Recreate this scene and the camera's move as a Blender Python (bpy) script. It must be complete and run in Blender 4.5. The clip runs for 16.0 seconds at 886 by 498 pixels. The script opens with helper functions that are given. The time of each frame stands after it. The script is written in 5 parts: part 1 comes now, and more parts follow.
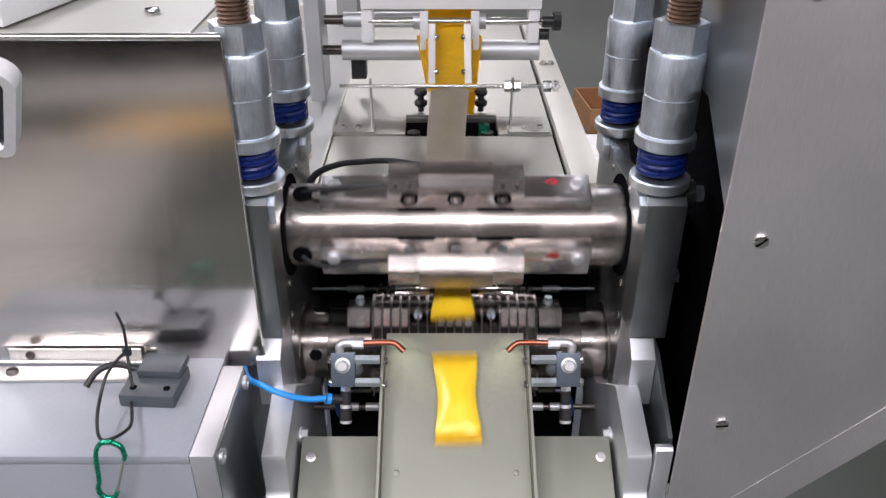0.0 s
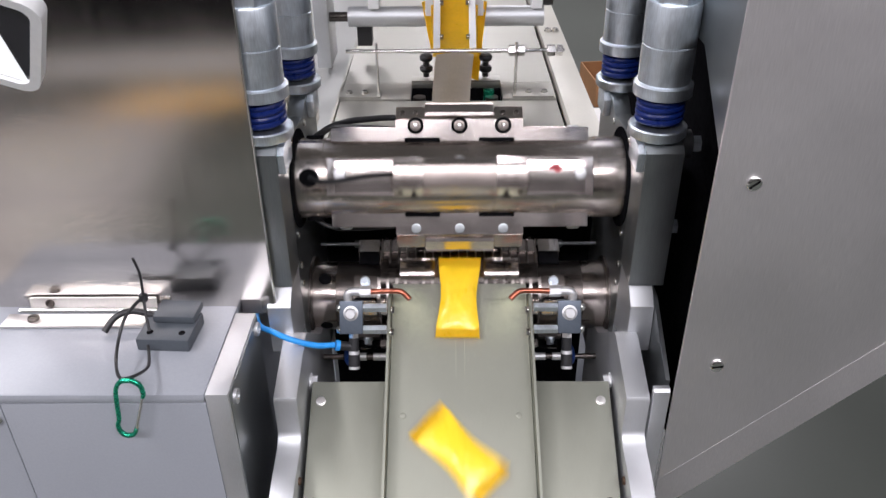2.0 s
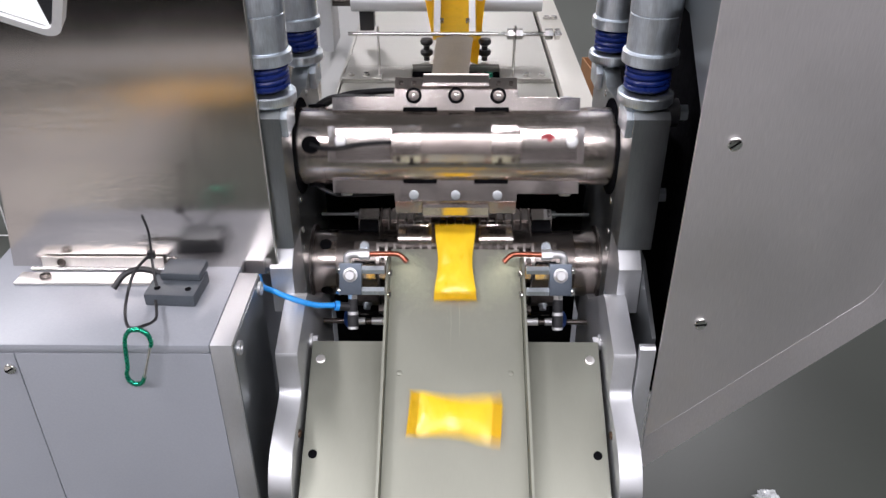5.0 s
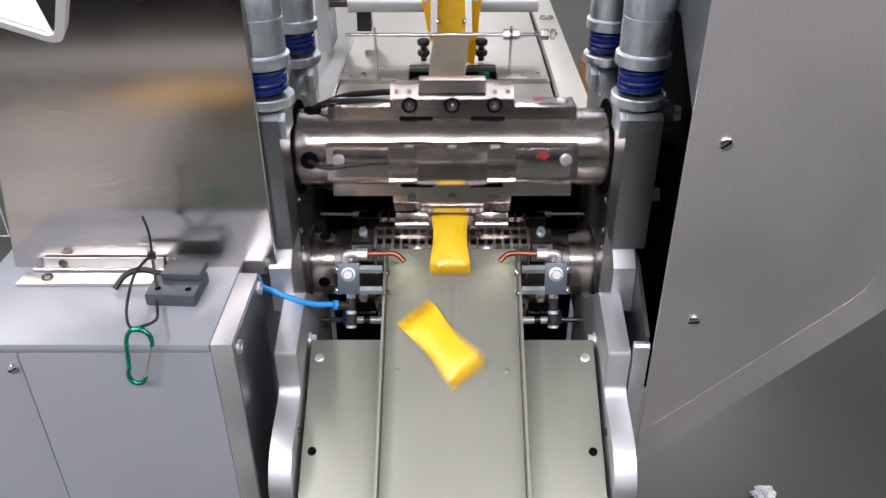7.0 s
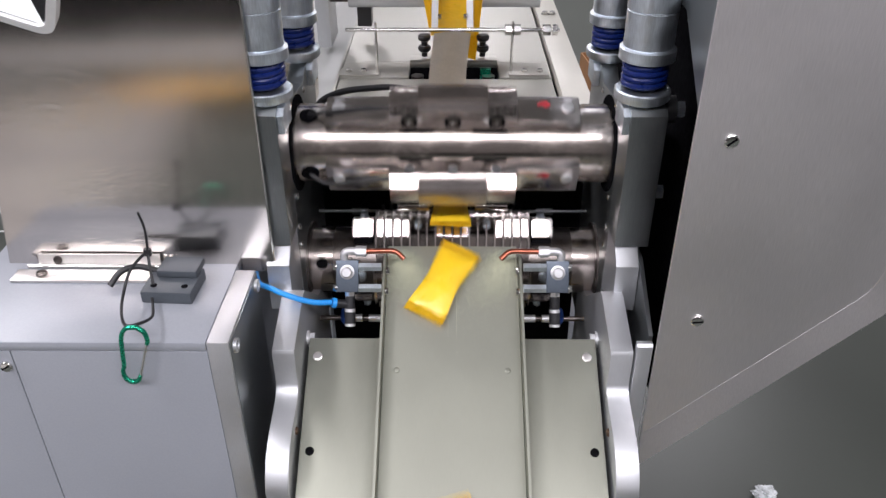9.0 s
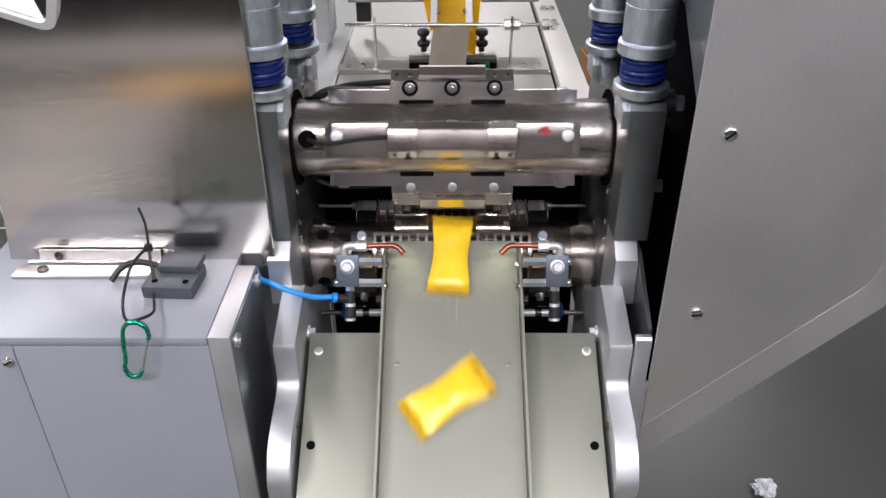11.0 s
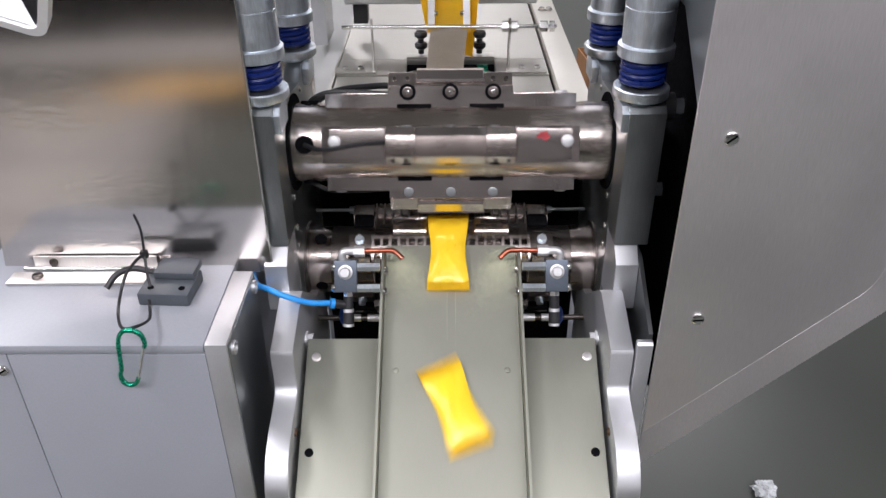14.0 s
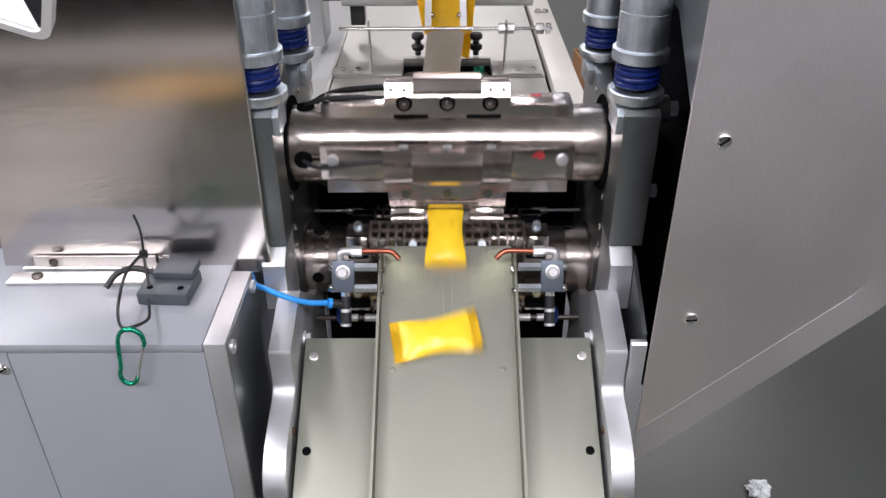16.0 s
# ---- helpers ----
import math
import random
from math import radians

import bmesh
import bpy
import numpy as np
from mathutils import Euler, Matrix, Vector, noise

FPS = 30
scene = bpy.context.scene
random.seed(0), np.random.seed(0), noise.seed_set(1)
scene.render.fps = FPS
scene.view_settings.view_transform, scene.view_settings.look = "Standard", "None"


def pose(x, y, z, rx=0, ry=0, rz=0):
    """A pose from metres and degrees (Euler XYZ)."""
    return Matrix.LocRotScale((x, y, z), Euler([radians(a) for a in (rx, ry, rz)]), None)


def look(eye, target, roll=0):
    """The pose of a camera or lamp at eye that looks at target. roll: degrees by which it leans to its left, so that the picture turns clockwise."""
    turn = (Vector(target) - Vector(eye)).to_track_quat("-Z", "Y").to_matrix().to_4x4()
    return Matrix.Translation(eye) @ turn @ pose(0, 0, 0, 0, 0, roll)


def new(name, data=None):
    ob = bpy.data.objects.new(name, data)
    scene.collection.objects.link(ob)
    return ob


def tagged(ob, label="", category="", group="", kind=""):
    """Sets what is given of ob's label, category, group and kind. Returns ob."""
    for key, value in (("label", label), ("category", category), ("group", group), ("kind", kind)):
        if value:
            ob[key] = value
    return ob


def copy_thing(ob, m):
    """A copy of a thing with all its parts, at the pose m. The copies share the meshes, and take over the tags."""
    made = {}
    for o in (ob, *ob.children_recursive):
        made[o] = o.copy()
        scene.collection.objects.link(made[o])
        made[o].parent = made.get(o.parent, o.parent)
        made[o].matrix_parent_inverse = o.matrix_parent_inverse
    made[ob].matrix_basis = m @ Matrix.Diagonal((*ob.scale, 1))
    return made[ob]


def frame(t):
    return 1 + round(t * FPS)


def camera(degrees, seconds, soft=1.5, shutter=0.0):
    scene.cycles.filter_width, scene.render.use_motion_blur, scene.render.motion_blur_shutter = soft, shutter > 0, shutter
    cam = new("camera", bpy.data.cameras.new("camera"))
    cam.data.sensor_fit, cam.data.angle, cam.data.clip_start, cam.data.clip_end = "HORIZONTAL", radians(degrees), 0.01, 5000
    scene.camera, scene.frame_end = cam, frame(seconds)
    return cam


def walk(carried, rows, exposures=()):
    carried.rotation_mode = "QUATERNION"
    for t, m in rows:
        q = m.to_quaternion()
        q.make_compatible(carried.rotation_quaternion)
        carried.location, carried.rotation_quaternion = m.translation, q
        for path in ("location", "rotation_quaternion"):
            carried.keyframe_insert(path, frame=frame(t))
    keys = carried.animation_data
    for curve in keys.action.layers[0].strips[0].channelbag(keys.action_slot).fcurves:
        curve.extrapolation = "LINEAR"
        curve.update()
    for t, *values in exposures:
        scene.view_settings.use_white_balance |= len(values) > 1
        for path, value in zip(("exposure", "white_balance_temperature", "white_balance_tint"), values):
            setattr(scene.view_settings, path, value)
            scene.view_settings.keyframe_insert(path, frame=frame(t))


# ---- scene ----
cam = camera(57.96, 16.0, soft=1.45, shutter=0.35)
walk(cam, [
    (0, look((-0.0117, -0.5707, 1.4061), (-0.0111, 0.0332, 1.0520), 0.01)),
    (0.5, look((-0.0110, -0.5731, 1.4031), (-0.0100, 0.0271, 1.0428), 0.22)),
    (1, look((-0.0115, -0.5795, 1.4006), (-0.0111, 0.0168, 1.0339), -0.08)),
    (1.5, look((-0.0099, -0.5879, 1.3974), (-0.0145, 0.0073, 1.0290), -0.43)),
    (2, look((-0.0093, -0.6021, 1.3946), (-0.0151, -0.0074, 1.0255), -0.53)),
    (2.5, look((-0.0049, -0.6192, 1.3906), (-0.0123, -0.0242, 1.0219), -0.94)),
    (3, look((-0.0061, -0.6349, 1.3853), (-0.0146, -0.0398, 1.0168), -1.03)),
    (3.5, look((-0.0050, -0.6382, 1.3830), (-0.0136, -0.0425, 1.0155), -0.67)),
    (4, look((-0.0052, -0.6384, 1.3797), (-0.0137, -0.0431, 1.0116), -0.32)),
    (6.5, look((-0.0011, -0.6514, 1.3865), (-0.0082, -0.0572, 1.0166), -0.11)),
    (7, look((-0.0017, -0.6512, 1.3874), (-0.0081, -0.0572, 1.0171), -0.35)),
    (7.5, look((-0.0027, -0.6500, 1.3873), (-0.0096, -0.0563, 1.0166), -0.09)),
    (8, look((-0.0015, -0.6471, 1.3853), (-0.0084, -0.0536, 1.0143), 0.04)),
    (8.5, look((-0.0024, -0.6435, 1.3844), (-0.0097, -0.0502, 1.0130), -0.04)),
    (9, look((-0.0018, -0.6418, 1.3824), (-0.0084, -0.0493, 1.0097), -0.15)),
    (11.5, look((-0.0020, -0.6446, 1.3832), (-0.0079, -0.0544, 1.0070), -0.40)),
    (12, look((-0.0027, -0.6441, 1.3842), (-0.0077, -0.0539, 1.0078), -0.45)),
    (12.5, look((-0.0032, -0.6401, 1.3836), (-0.0084, -0.0498, 1.0074), -0.48)),
    (13, look((-0.0010, -0.6356, 1.3824), (-0.0064, -0.0451, 1.0065), -0.50)),
    (13.5, look((-0.0030, -0.6365, 1.3827), (-0.0080, -0.0460, 1.0069), -0.48)),
    (14, look((-0.0025, -0.6366, 1.3828), (-0.0072, -0.0459, 1.0071), -0.49)),
    (14.5, look((-0.0031, -0.6361, 1.3825), (-0.0076, -0.0457, 1.0065), -0.25)),
    (15, look((-0.0024, -0.6372, 1.3841), (-0.0060, -0.0469, 1.0079), -0.23)),
    (15.5, look((-0.0031, -0.6411, 1.3850), (-0.0054, -0.0503, 1.0096), -0.30)),
    (16, look((-0.0029, -0.6429, 1.3868), (-0.0042, -0.0520, 1.0115), -0.22)),
], exposures=((0, 0.0, 6500, 10), (16.0, 0.0, 6500, 10)))

# ---- light: rows of ceiling lamps in a closed hall ----
world = bpy.data.worlds.new("world")
scene.world = world
world.use_nodes = True
world.node_tree.nodes["Background"].inputs[0].default_value = (0.8, 0.85, 0.9, 1)
world.node_tree.nodes["Background"].inputs[1].default_value = 0.05

HALL = (-3.6, 4.4, -4.6, 6.0, 3.3)  # x, x, y, y, height
# x, y, width along x, width along y
LAMP_SPOTS = [(-1.68, -2.30, 1.10, 0.42), (-0.56, -2.30, 1.10, 0.42), (0.56, -2.30, 1.10, 0.42), (1.68, -2.30, 1.10, 0.42),
              (-1.9, -0.6, 0.32, 1.35), (3.3, -1.6, 0.32, 1.35), (-2.3, 1.6, 0.32, 1.35), (-1.4, 4.3, 0.32, 1.35), (0.2, 4.3, 0.32, 1.35), (1.8, 4.3, 0.32, 1.35)]
LAMP_POWER = 52.0
ROW_POWER = 46.0  # the row of long lamps in front of the machine


def ceiling_lamp(x, y, wx, wy):
    d = bpy.data.lights.new("tube_light", "AREA")
    d.shape, d.size, d.size_y, d.energy = "RECTANGLE", wx, wy, ROW_POWER if wx > wy else LAMP_POWER
    d.color = (0.967, 0.936, 1.0)
    ob = new("tube_light", d)
    ob.matrix_basis = pose(x, y, HALL[4] - 0.075)
    return ob


for spot in LAMP_SPOTS:
    ceiling_lamp(*spot)

# ---- materials ----


def mat(name, base, rough=0.5, metal=0.0, grain=(1, 1, 1), grain_scale=300.0, grain_amount=0.08, rough_var=0.08,
        blotch_scale=18.0, blotch_amount=0.08, bump=0.02, bump_scale=None, bump2=0.0, bump2_scale=6.0, coat=0.0, spread=0.0, specular=0.5):
    """Two scales of variation: fine grain (stretched along an axis) and broad blotches, on colour, roughness and relief."""
    m = bpy.data.materials.new(name)
    m.use_nodes = True
    nt = m.node_tree
    n, li = nt.nodes, nt.links
    b = n["Principled BSDF"]
    tc = n.new("ShaderNodeTexCoord")
    mp = n.new("ShaderNodeMapping")
    mp.inputs["Scale"].default_value = grain
    li.new(tc.outputs["Object"], mp.inputs[0])
    fine = n.new("ShaderNodeTexNoise")
    fine.inputs["Scale"].default_value, fine.inputs["Detail"].default_value = grain_scale, 4
    li.new(mp.outputs[0], fine.inputs[0])
    wide = n.new("ShaderNodeTexNoise")
    wide.inputs["Scale"].default_value, wide.inputs["Detail"].default_value = blotch_scale, 3
    li.new(tc.outputs["Object"], wide.inputs[0])

    def ranged(src, lo, hi):
        r = n.new("ShaderNodeMapRange")
        r.inputs["From Min"].default_value, r.inputs["From Max"].default_value = 0.3, 0.7
        r.inputs["To Min"].default_value, r.inputs["To Max"].default_value = lo, hi
        li.new(src, r.inputs[0])
        return r.outputs[0]

    def math_node(op, a, c):
        k = n.new("ShaderNodeMath")
        k.operation = op
        for s, v in zip(k.inputs, (a, c)):
            if isinstance(v, float):
                s.default_value = v
            else:
                li.new(v, s)
        return k.outputs[0]

    tone = math_node("MULTIPLY", ranged(fine.outputs[0], 1 - grain_amount, 1 + grain_amount), ranged(wide.outputs[0], 1 - blotch_amount, 1 + blotch_amount))
    if spread:
        oi = n.new("ShaderNodeObjectInfo")
        tone = math_node("MULTIPLY", tone, math_node("ADD", math_node("MULTIPLY", oi.outputs["Random"], 2 * spread), 1.0 - spread))
    mix = n.new("ShaderNodeVectorMath")
    mix.operation = "SCALE"
    mix.inputs[0].default_value = base
    li.new(tone, mix.inputs["Scale"])
    li.new(mix.outputs[0], b.inputs["Base Color"])
    rr = math_node("ADD", ranged(fine.outputs[0], rough - rough_var * 0.5, rough + rough_var * 0.5), ranged(wide.outputs[0], -rough_var * 0.5, rough_var * 0.5))
    li.new(rr, b.inputs["Roughness"])
    b.inputs["Metallic"].default_value = metal
    b.inputs["Coat Weight"].default_value = coat
    b.inputs["Specular IOR Level"].default_value = specular
    h = fine.outputs[0]
    bm_ = n.new("ShaderNodeBump")
    bm_.inputs["Strength"].default_value, bm_.inputs["Distance"].default_value = 1.0, bump * 0.001
    li.new(h, bm_.inputs["Height"])
    last = bm_
    if bump2:
        w2 = n.new("ShaderNodeTexNoise")
        w2.inputs["Scale"].default_value, w2.inputs["Detail"].default_value = bump2_scale, 2
        li.new(tc.outputs["Object"], w2.inputs[0])
        b2 = n.new("ShaderNodeBump")
        b2.inputs["Strength"].default_value, b2.inputs["Distance"].default_value = 1.0, bump2 * 0.001
        li.new(w2.outputs[0], b2.inputs["Height"])
        li.new(last.outputs[0], b2.inputs["Normal"])
        last = b2
    li.new(last.outputs[0], b.inputs["Normal"])
    return m


M_GUARD = mat("brushed stainless guard", (0.62, 0.585, 0.56), 0.138, 1.0, (60, 60, 1.0), 14, 0.04, 0.04, 11, 0.11, 0.0004, bump2=0.16, bump2_scale=7)


def brush(m, amount):
    """Upright brushing: reflections spread sideways. Needs a UV map whose u runs across the sheet."""
    nt = m.node_tree
    tg = nt.nodes.new("ShaderNodeTangent")
    tg.direction_type = "UV_MAP"
    b = nt.nodes["Principled BSDF"]
    b.inputs["Anisotropic"].default_value = amount
    nt.links.new(tg.outputs[0], b.inputs["Tangent"])


def sheet_uv(b, across, up):
    uv = b.loops.layers.uv.new("UVMap")
    for f in b.faces:
        for lp in f.loops:
            lp[uv].uv = (lp.vert.co[across], lp.vert.co[up])


brush(M_GUARD, 0.76)


def add_smears(m, spots):
    """Wiped, finger-marked zones on a sheet: fine wavy relief duller gloss and a pale film inside soft-edged ovals (x, z, half width, half height)."""
    nt = m.node_tree
    n, li = nt.nodes, nt.links
    b = n["Principled BSDF"]
    tc = n.new("ShaderNodeTexCoord")
    total = None
    warp = n.new("ShaderNodeTexNoise")
    warp.inputs["Scale"].default_value, warp.inputs["Detail"].default_value = 22, 3
    li.new(tc.outputs["Object"], warp.inputs[0])
    for x, z, w, h in spots:
        mp = n.new("ShaderNodeMapping")
        mp.vector_type = "TEXTURE"
        mp.inputs["Location"].default_value = (x, 0, z)
        mp.inputs["Scale"].default_value = (w, 1e3, h)
        li.new(tc.outputs["Object"], mp.inputs[0])
        ln = n.new("ShaderNodeVectorMath")
        ln.operation = "LENGTH"
        li.new(mp.outputs[0], ln.inputs[0])
        ad = n.new("ShaderNodeMath")
        ad.operation = "MULTIPLY_ADD"
        li.new(warp.outputs[0], ad.inputs[0])
        ad.inputs[1].default_value = 1.6
        li.new(ln.outputs["Value"], ad.inputs[2])
        r = n.new("ShaderNodeMapRange")
        for k, v in zip(("From Min", "From Max", "To Min", "To Max"), (1.1, 2.1, 1.0, 0.0)):
            r.inputs[k].default_value = v
        li.new(ad.outputs[0], r.inputs[0])
        if total is None:
            total = r.outputs[0]
        else:
            mx = n.new("ShaderNodeMath")
            mx.operation = "MAXIMUM"
            li.new(total, mx.inputs[0]), li.new(r.outputs[0], mx.inputs[1])
            total = mx.outputs[0]
    turn = n.new("ShaderNodeMapping")
    turn.inputs["Rotation"].default_value = (0, radians(38), 0)
    turn.inputs["Scale"].default_value = (1.0, 1.0, 2.6)
    li.new(tc.outputs["Object"], turn.inputs[0])
    wave = n.new("ShaderNodeTexNoise")
    wave.inputs["Scale"].default_value, wave.inputs["Detail"].default_value, wave.inputs["Distortion"].default_value = 58, 2, 0.8
    li.new(turn.outputs[0], wave.inputs[0])
    hm = n.new("ShaderNodeMath")
    hm.operation = "MULTIPLY"
    li.new(wave.outputs[0], hm.inputs[0]), li.new(total, hm.inputs[1])
    bp = n.new("ShaderNodeBump")
    bp.inputs["Strength"].default_value, bp.inputs["Distance"].default_value = 1.0, 0.00024
    li.new(hm.outputs[0], bp.inputs["Height"])
    old = b.inputs["Normal"].links[0].from_socket
    li.new(old, bp.inputs["Normal"])
    li.new(bp.outputs[0], b.inputs["Normal"])
    ro = b.inputs["Roughness"].links[0].from_socket
    am = n.new("ShaderNodeMath")
    am.operation = "MULTIPLY_ADD"
    am.inputs[1].default_value = 0.07
    li.new(total, am.inputs[0]), li.new(ro, am.inputs[2])
    li.new(am.outputs[0], b.inputs["Roughness"])
    # dried polish is a little paler and warmer than the bare steel
    pale = n.new("ShaderNodeMix")
    pale.data_type = "RGBA"
    li.new(total, pale.inputs[0])
    li.new(b.inputs["Base Color"].links[0].from_socket, pale.inputs[6])
    pale.inputs[7].default_value = (0.78, 0.735, 0.69, 1)
    li.new(pale.outputs[2], b.inputs["Base Color"])


add_smears(M_GUARD, ((-0.340, 1.122, 0.062, 0.030), (-0.325, 1.055, 0.078, 0.024), (-0.300, 1.008, 0.095, 0.014)))
M_PANEL = mat("dull stainless panel", (0.78, 0.755, 0.765), 0.47, 1.0, (30, 30, 1.5), 50, 0.05, 0.06, 5, 0.07, 0.02, bump2=0.9, bump2_scale=5)
M_CHUTE = mat("satin stainless chute", (0.335, 0.340, 0.290), 0.56, 1.0, (40, 1.5, 1.5), 60, 0.05, 0.08, 12, 0.05, 0.01, bump2=0.2)
M_BED = mat("polished bed plate", (0.455, 0.447, 0.41), 0.50, 1.0, (1.5, 40, 40), 60, 0.04, 0.06, 10, 0.04, 0.01, bump2=0.3, bump2_scale=7)
M_ROLL = mat("ground roller steel", (0.60, 0.53, 0.485), 0.22, 1.0, (1, 60, 60), 60, 0.07, 0.12, 22, 0.08, 0.01)
M_JAW = mat("milled jaw steel", (0.71, 0.645, 0.615), 0.185, 1.0, (1, 70, 70), 40, 0.05, 0.05, 30, 0.06, 0.002)
M_TIP = mat("worn sealing face", (0.54, 0.475, 0.445), 0.26, 1.0, (1, 70, 70), 40, 0.1, 0.08, 30, 0.12, 0.004)
# Brown, and darkened further: the arc's dim reflection is put into the colour.
M_FACE = mat("darkened brown sealing face", (0.33, 0.285, 0.265), 0.30, 1.0, (1, 70, 70), 40, 0.12, 0.08, 30, 0.12, 0.006)
M_STUD = mat("dull zinc stud", (0.68, 0.68, 0.69), 0.50, 0.8, (1, 1, 1), 200, 0.05, 0.08, 40, 0.05, 0.02)
M_COMB = mat("worn comb steel", (0.40, 0.36, 0.34), 0.30, 1.0, (1, 30, 30), 60, 0.10, 0.10, 30, 0.15, 0.01)
M_DARK = mat("dark oiled steel", (0.135, 0.118, 0.11), 0.32, 1.0, (1, 20, 20), 80, 0.15, 0.15, 20, 0.2, 0.03)
M_RIM = mat("oiled collar steel", (0.36, 0.315, 0.29), 0.20, 1.0, (1, 60, 60), 60, 0.08, 0.10, 22, 0.12, 0.01)
M_BLOCK = mat("grey bearing steel", (0.34, 0.36, 0.37), 0.38, 1.0, (20, 20, 1.5), 70, 0.06, 0.08, 14, 0.10, 0.02)
M_ALU = mat("milled aluminium", (0.66, 0.67, 0.69), 0.54, 1.0, (25, 25, 2), 80, 0.05, 0.08, 16, 0.06, 0.02)
M_ZINC = mat("galvanised steel", (0.70, 0.76, 0.82), 0.40, 1.0, (8, 8, 1), 120, 0.10, 0.10, 45, 0.12, 0.008, bump2=0.15, bump2_scale=60)
M_CHROME = mat("bright steel", (0.74, 0.73, 0.71), 0.16, 1.0, (1, 1, 1), 200, 0.04, 0.08, 40, 0.05, 0.01)
M_PAINT = mat("grey machine paint", (0.275, 0.290, 0.322), 0.34, 0.0, (1, 1, 1), 500, 0.03, 0.05, 8, 0.03, 0.02, bump2=0.05, bump2_scale=40)
M_GREYTOP = mat("pale grey table enamel", (0.38, 0.385, 0.375), 0.35, 0.0, (1, 1, 1), 400, 0.03, 0.06, 10, 0.04, 0.02)
M_LEAF = mat("satin hinge steel", (0.78, 0.75, 0.73), 0.38, 1.0, (30, 1, 1), 80, 0.05, 0.06, 20, 0.06, 0.02)
M_TOPSHEET = mat("worn pale paint", (0.40, 0.40, 0.365), 0.42, 0.0, (1, 1, 1), 400, 0.04, 0.06, 12, 0.08, 0.02)
M_CREAM = mat("cream rail paint", (0.66, 0.64, 0.57), 0.38, 0.0, (1, 1, 1), 400, 0.03, 0.06, 10, 0.04, 0.02)
M_WHITE = mat("white enamel", (0.78, 0.78, 0.78), 0.34, 0.0, (1, 1, 1), 400, 0.03, 0.06, 14, 0.03, 0.02)
M_BLUE = mat("blue spring lacquer", (0.004, 0.014, 0.105), 0.30, 0.0, (1, 1, 1), 300, 0.10, 0.08, 60, 0.12, 0.02, specular=0.3)
M_BLACK = mat("black plastic", (0.014, 0.014, 0.016), 0.42, 0.0, (1, 1, 1), 500, 0.15, 0.1, 40, 0.1, 0.03)
# Flat black with no gloss: shade painted into recesses, holes and back walls.
M_VOID = mat("matt shade black", (0.006, 0.006, 0.007), 0.9, 0.0, (1, 1, 1), 200, 0.3, 0.02, 12, 0.3, 0.05, specular=0.0)
M_SLATE = mat("slate grey plastic", (0.065, 0.075, 0.088), 0.45, 0.0, (1, 1, 1), 700, 0.08, 0.08, 40, 0.06, 0.05)
M_SLATE_AL = mat("anodised slate block", (0.10, 0.12, 0.15), 0.42, 0.5, (1, 1, 1), 400, 0.08, 0.08, 40, 0.06, 0.03)
M_COPPER = mat("copper tube", (0.46, 0.15, 0.095), 0.32, 1.0, (1, 1, 1), 300, 0.1, 0.1, 60, 0.15, 0.02)
M_HOSE = mat("blue air hose", (0.02, 0.27, 0.72), 0.33, 0.0, (1, 1, 1), 300, 0.06, 0.06, 40, 0.05, 0.02)
M_NAVY = mat("dark blue wire sheath", (0.004, 0.030, 0.15), 0.4, 0.0, (1, 1, 1), 300, 0.06, 0.06, 40, 0.05, 0.02)
M_GREEN = mat("green anodised metal", (0.02, 0.33, 0.20), 0.26, 0.85, (1, 1, 1), 400, 0.08, 0.1, 60, 0.1, 0.02)
M_YELLOW = mat("yellow packing film", (1.0, 0.645, 0.026), 0.33, 0.0, (1, 1, 1), 200, 0.03, 0.1, 40, 0.05, 0.05, bump2=1.6, bump2_scale=60, coat=0.30, spread=0.05)
M_YELLOW.node_tree.nodes["Principled BSDF"].inputs["Coat Roughness"].default_value = 0.16
M_TAUPE = mat("grey film back", (0.50, 0.44, 0.355), 0.36, 0.0, (4, 1, 4), 120, 0.05, 0.08, 25, 0.05, 0.05, bump2=0.5, bump2_scale=40)
M_BROWN = mat("rusty thread", (0.16, 0.10, 0.07), 0.45, 0.8, (1, 1, 1), 200, 0.2, 0.1, 60, 0.2, 0.05)
M_CARD = mat("brown cardboard", (0.34, 0.17, 0.075), 0.8, 0.0, (1, 1, 20), 40, 0.08, 0.08, 14, 0.1, 0.05)
M_ORANGE = mat("orange carton board", (0.86, 0.50, 0.12), 0.6, 0.0, (1, 1, 20), 40, 0.08, 0.08, 14, 0.1, 0.05)
M_RED = mat("faded red paint", (0.36, 0.03, 0.04), 0.5, 0.0, (1, 1, 1), 900, 0.3, 0.1, 200, 0.3, 0.02)
M_DUST = mat("pale product dust", (0.64, 0.66, 0.47), 0.8, 0.0)
M_PAPER = mat("white paper", (0.75, 0.74, 0.72), 0.7, 0.0)
M_FLOOR = mat("grey epoxy floor", (0.066, 0.073, 0.064), 0.38, 0.0, (1, 1, 1), 120, 0.02, 0.04, 1.3, 0.12, 0.004, bump2=0.6, bump2_scale=3)
# Pale colours of the floor sheets added for the reflection on the guard.
M_REFLECT_PALE = mat("pale reflected floor", (0.34, 0.325, 0.31), 0.45, 0.0, (1, 1, 1), 120, 0.06, 0.12, 2.5, 0.22, 0.03)
M_REFLECT_WHITE = mat("white reflected floor", (0.62, 0.60, 0.58), 0.5, 0.0, (1, 1, 1), 120, 0.06, 0.12, 3.0, 0.2, 0.03)
M_WALL = mat("grey hall wall", (0.34, 0.335, 0.33), 0.7, 0.0, (1, 1, 1), 60, 0.03, 0.06, 1.2, 0.06, 0.1)
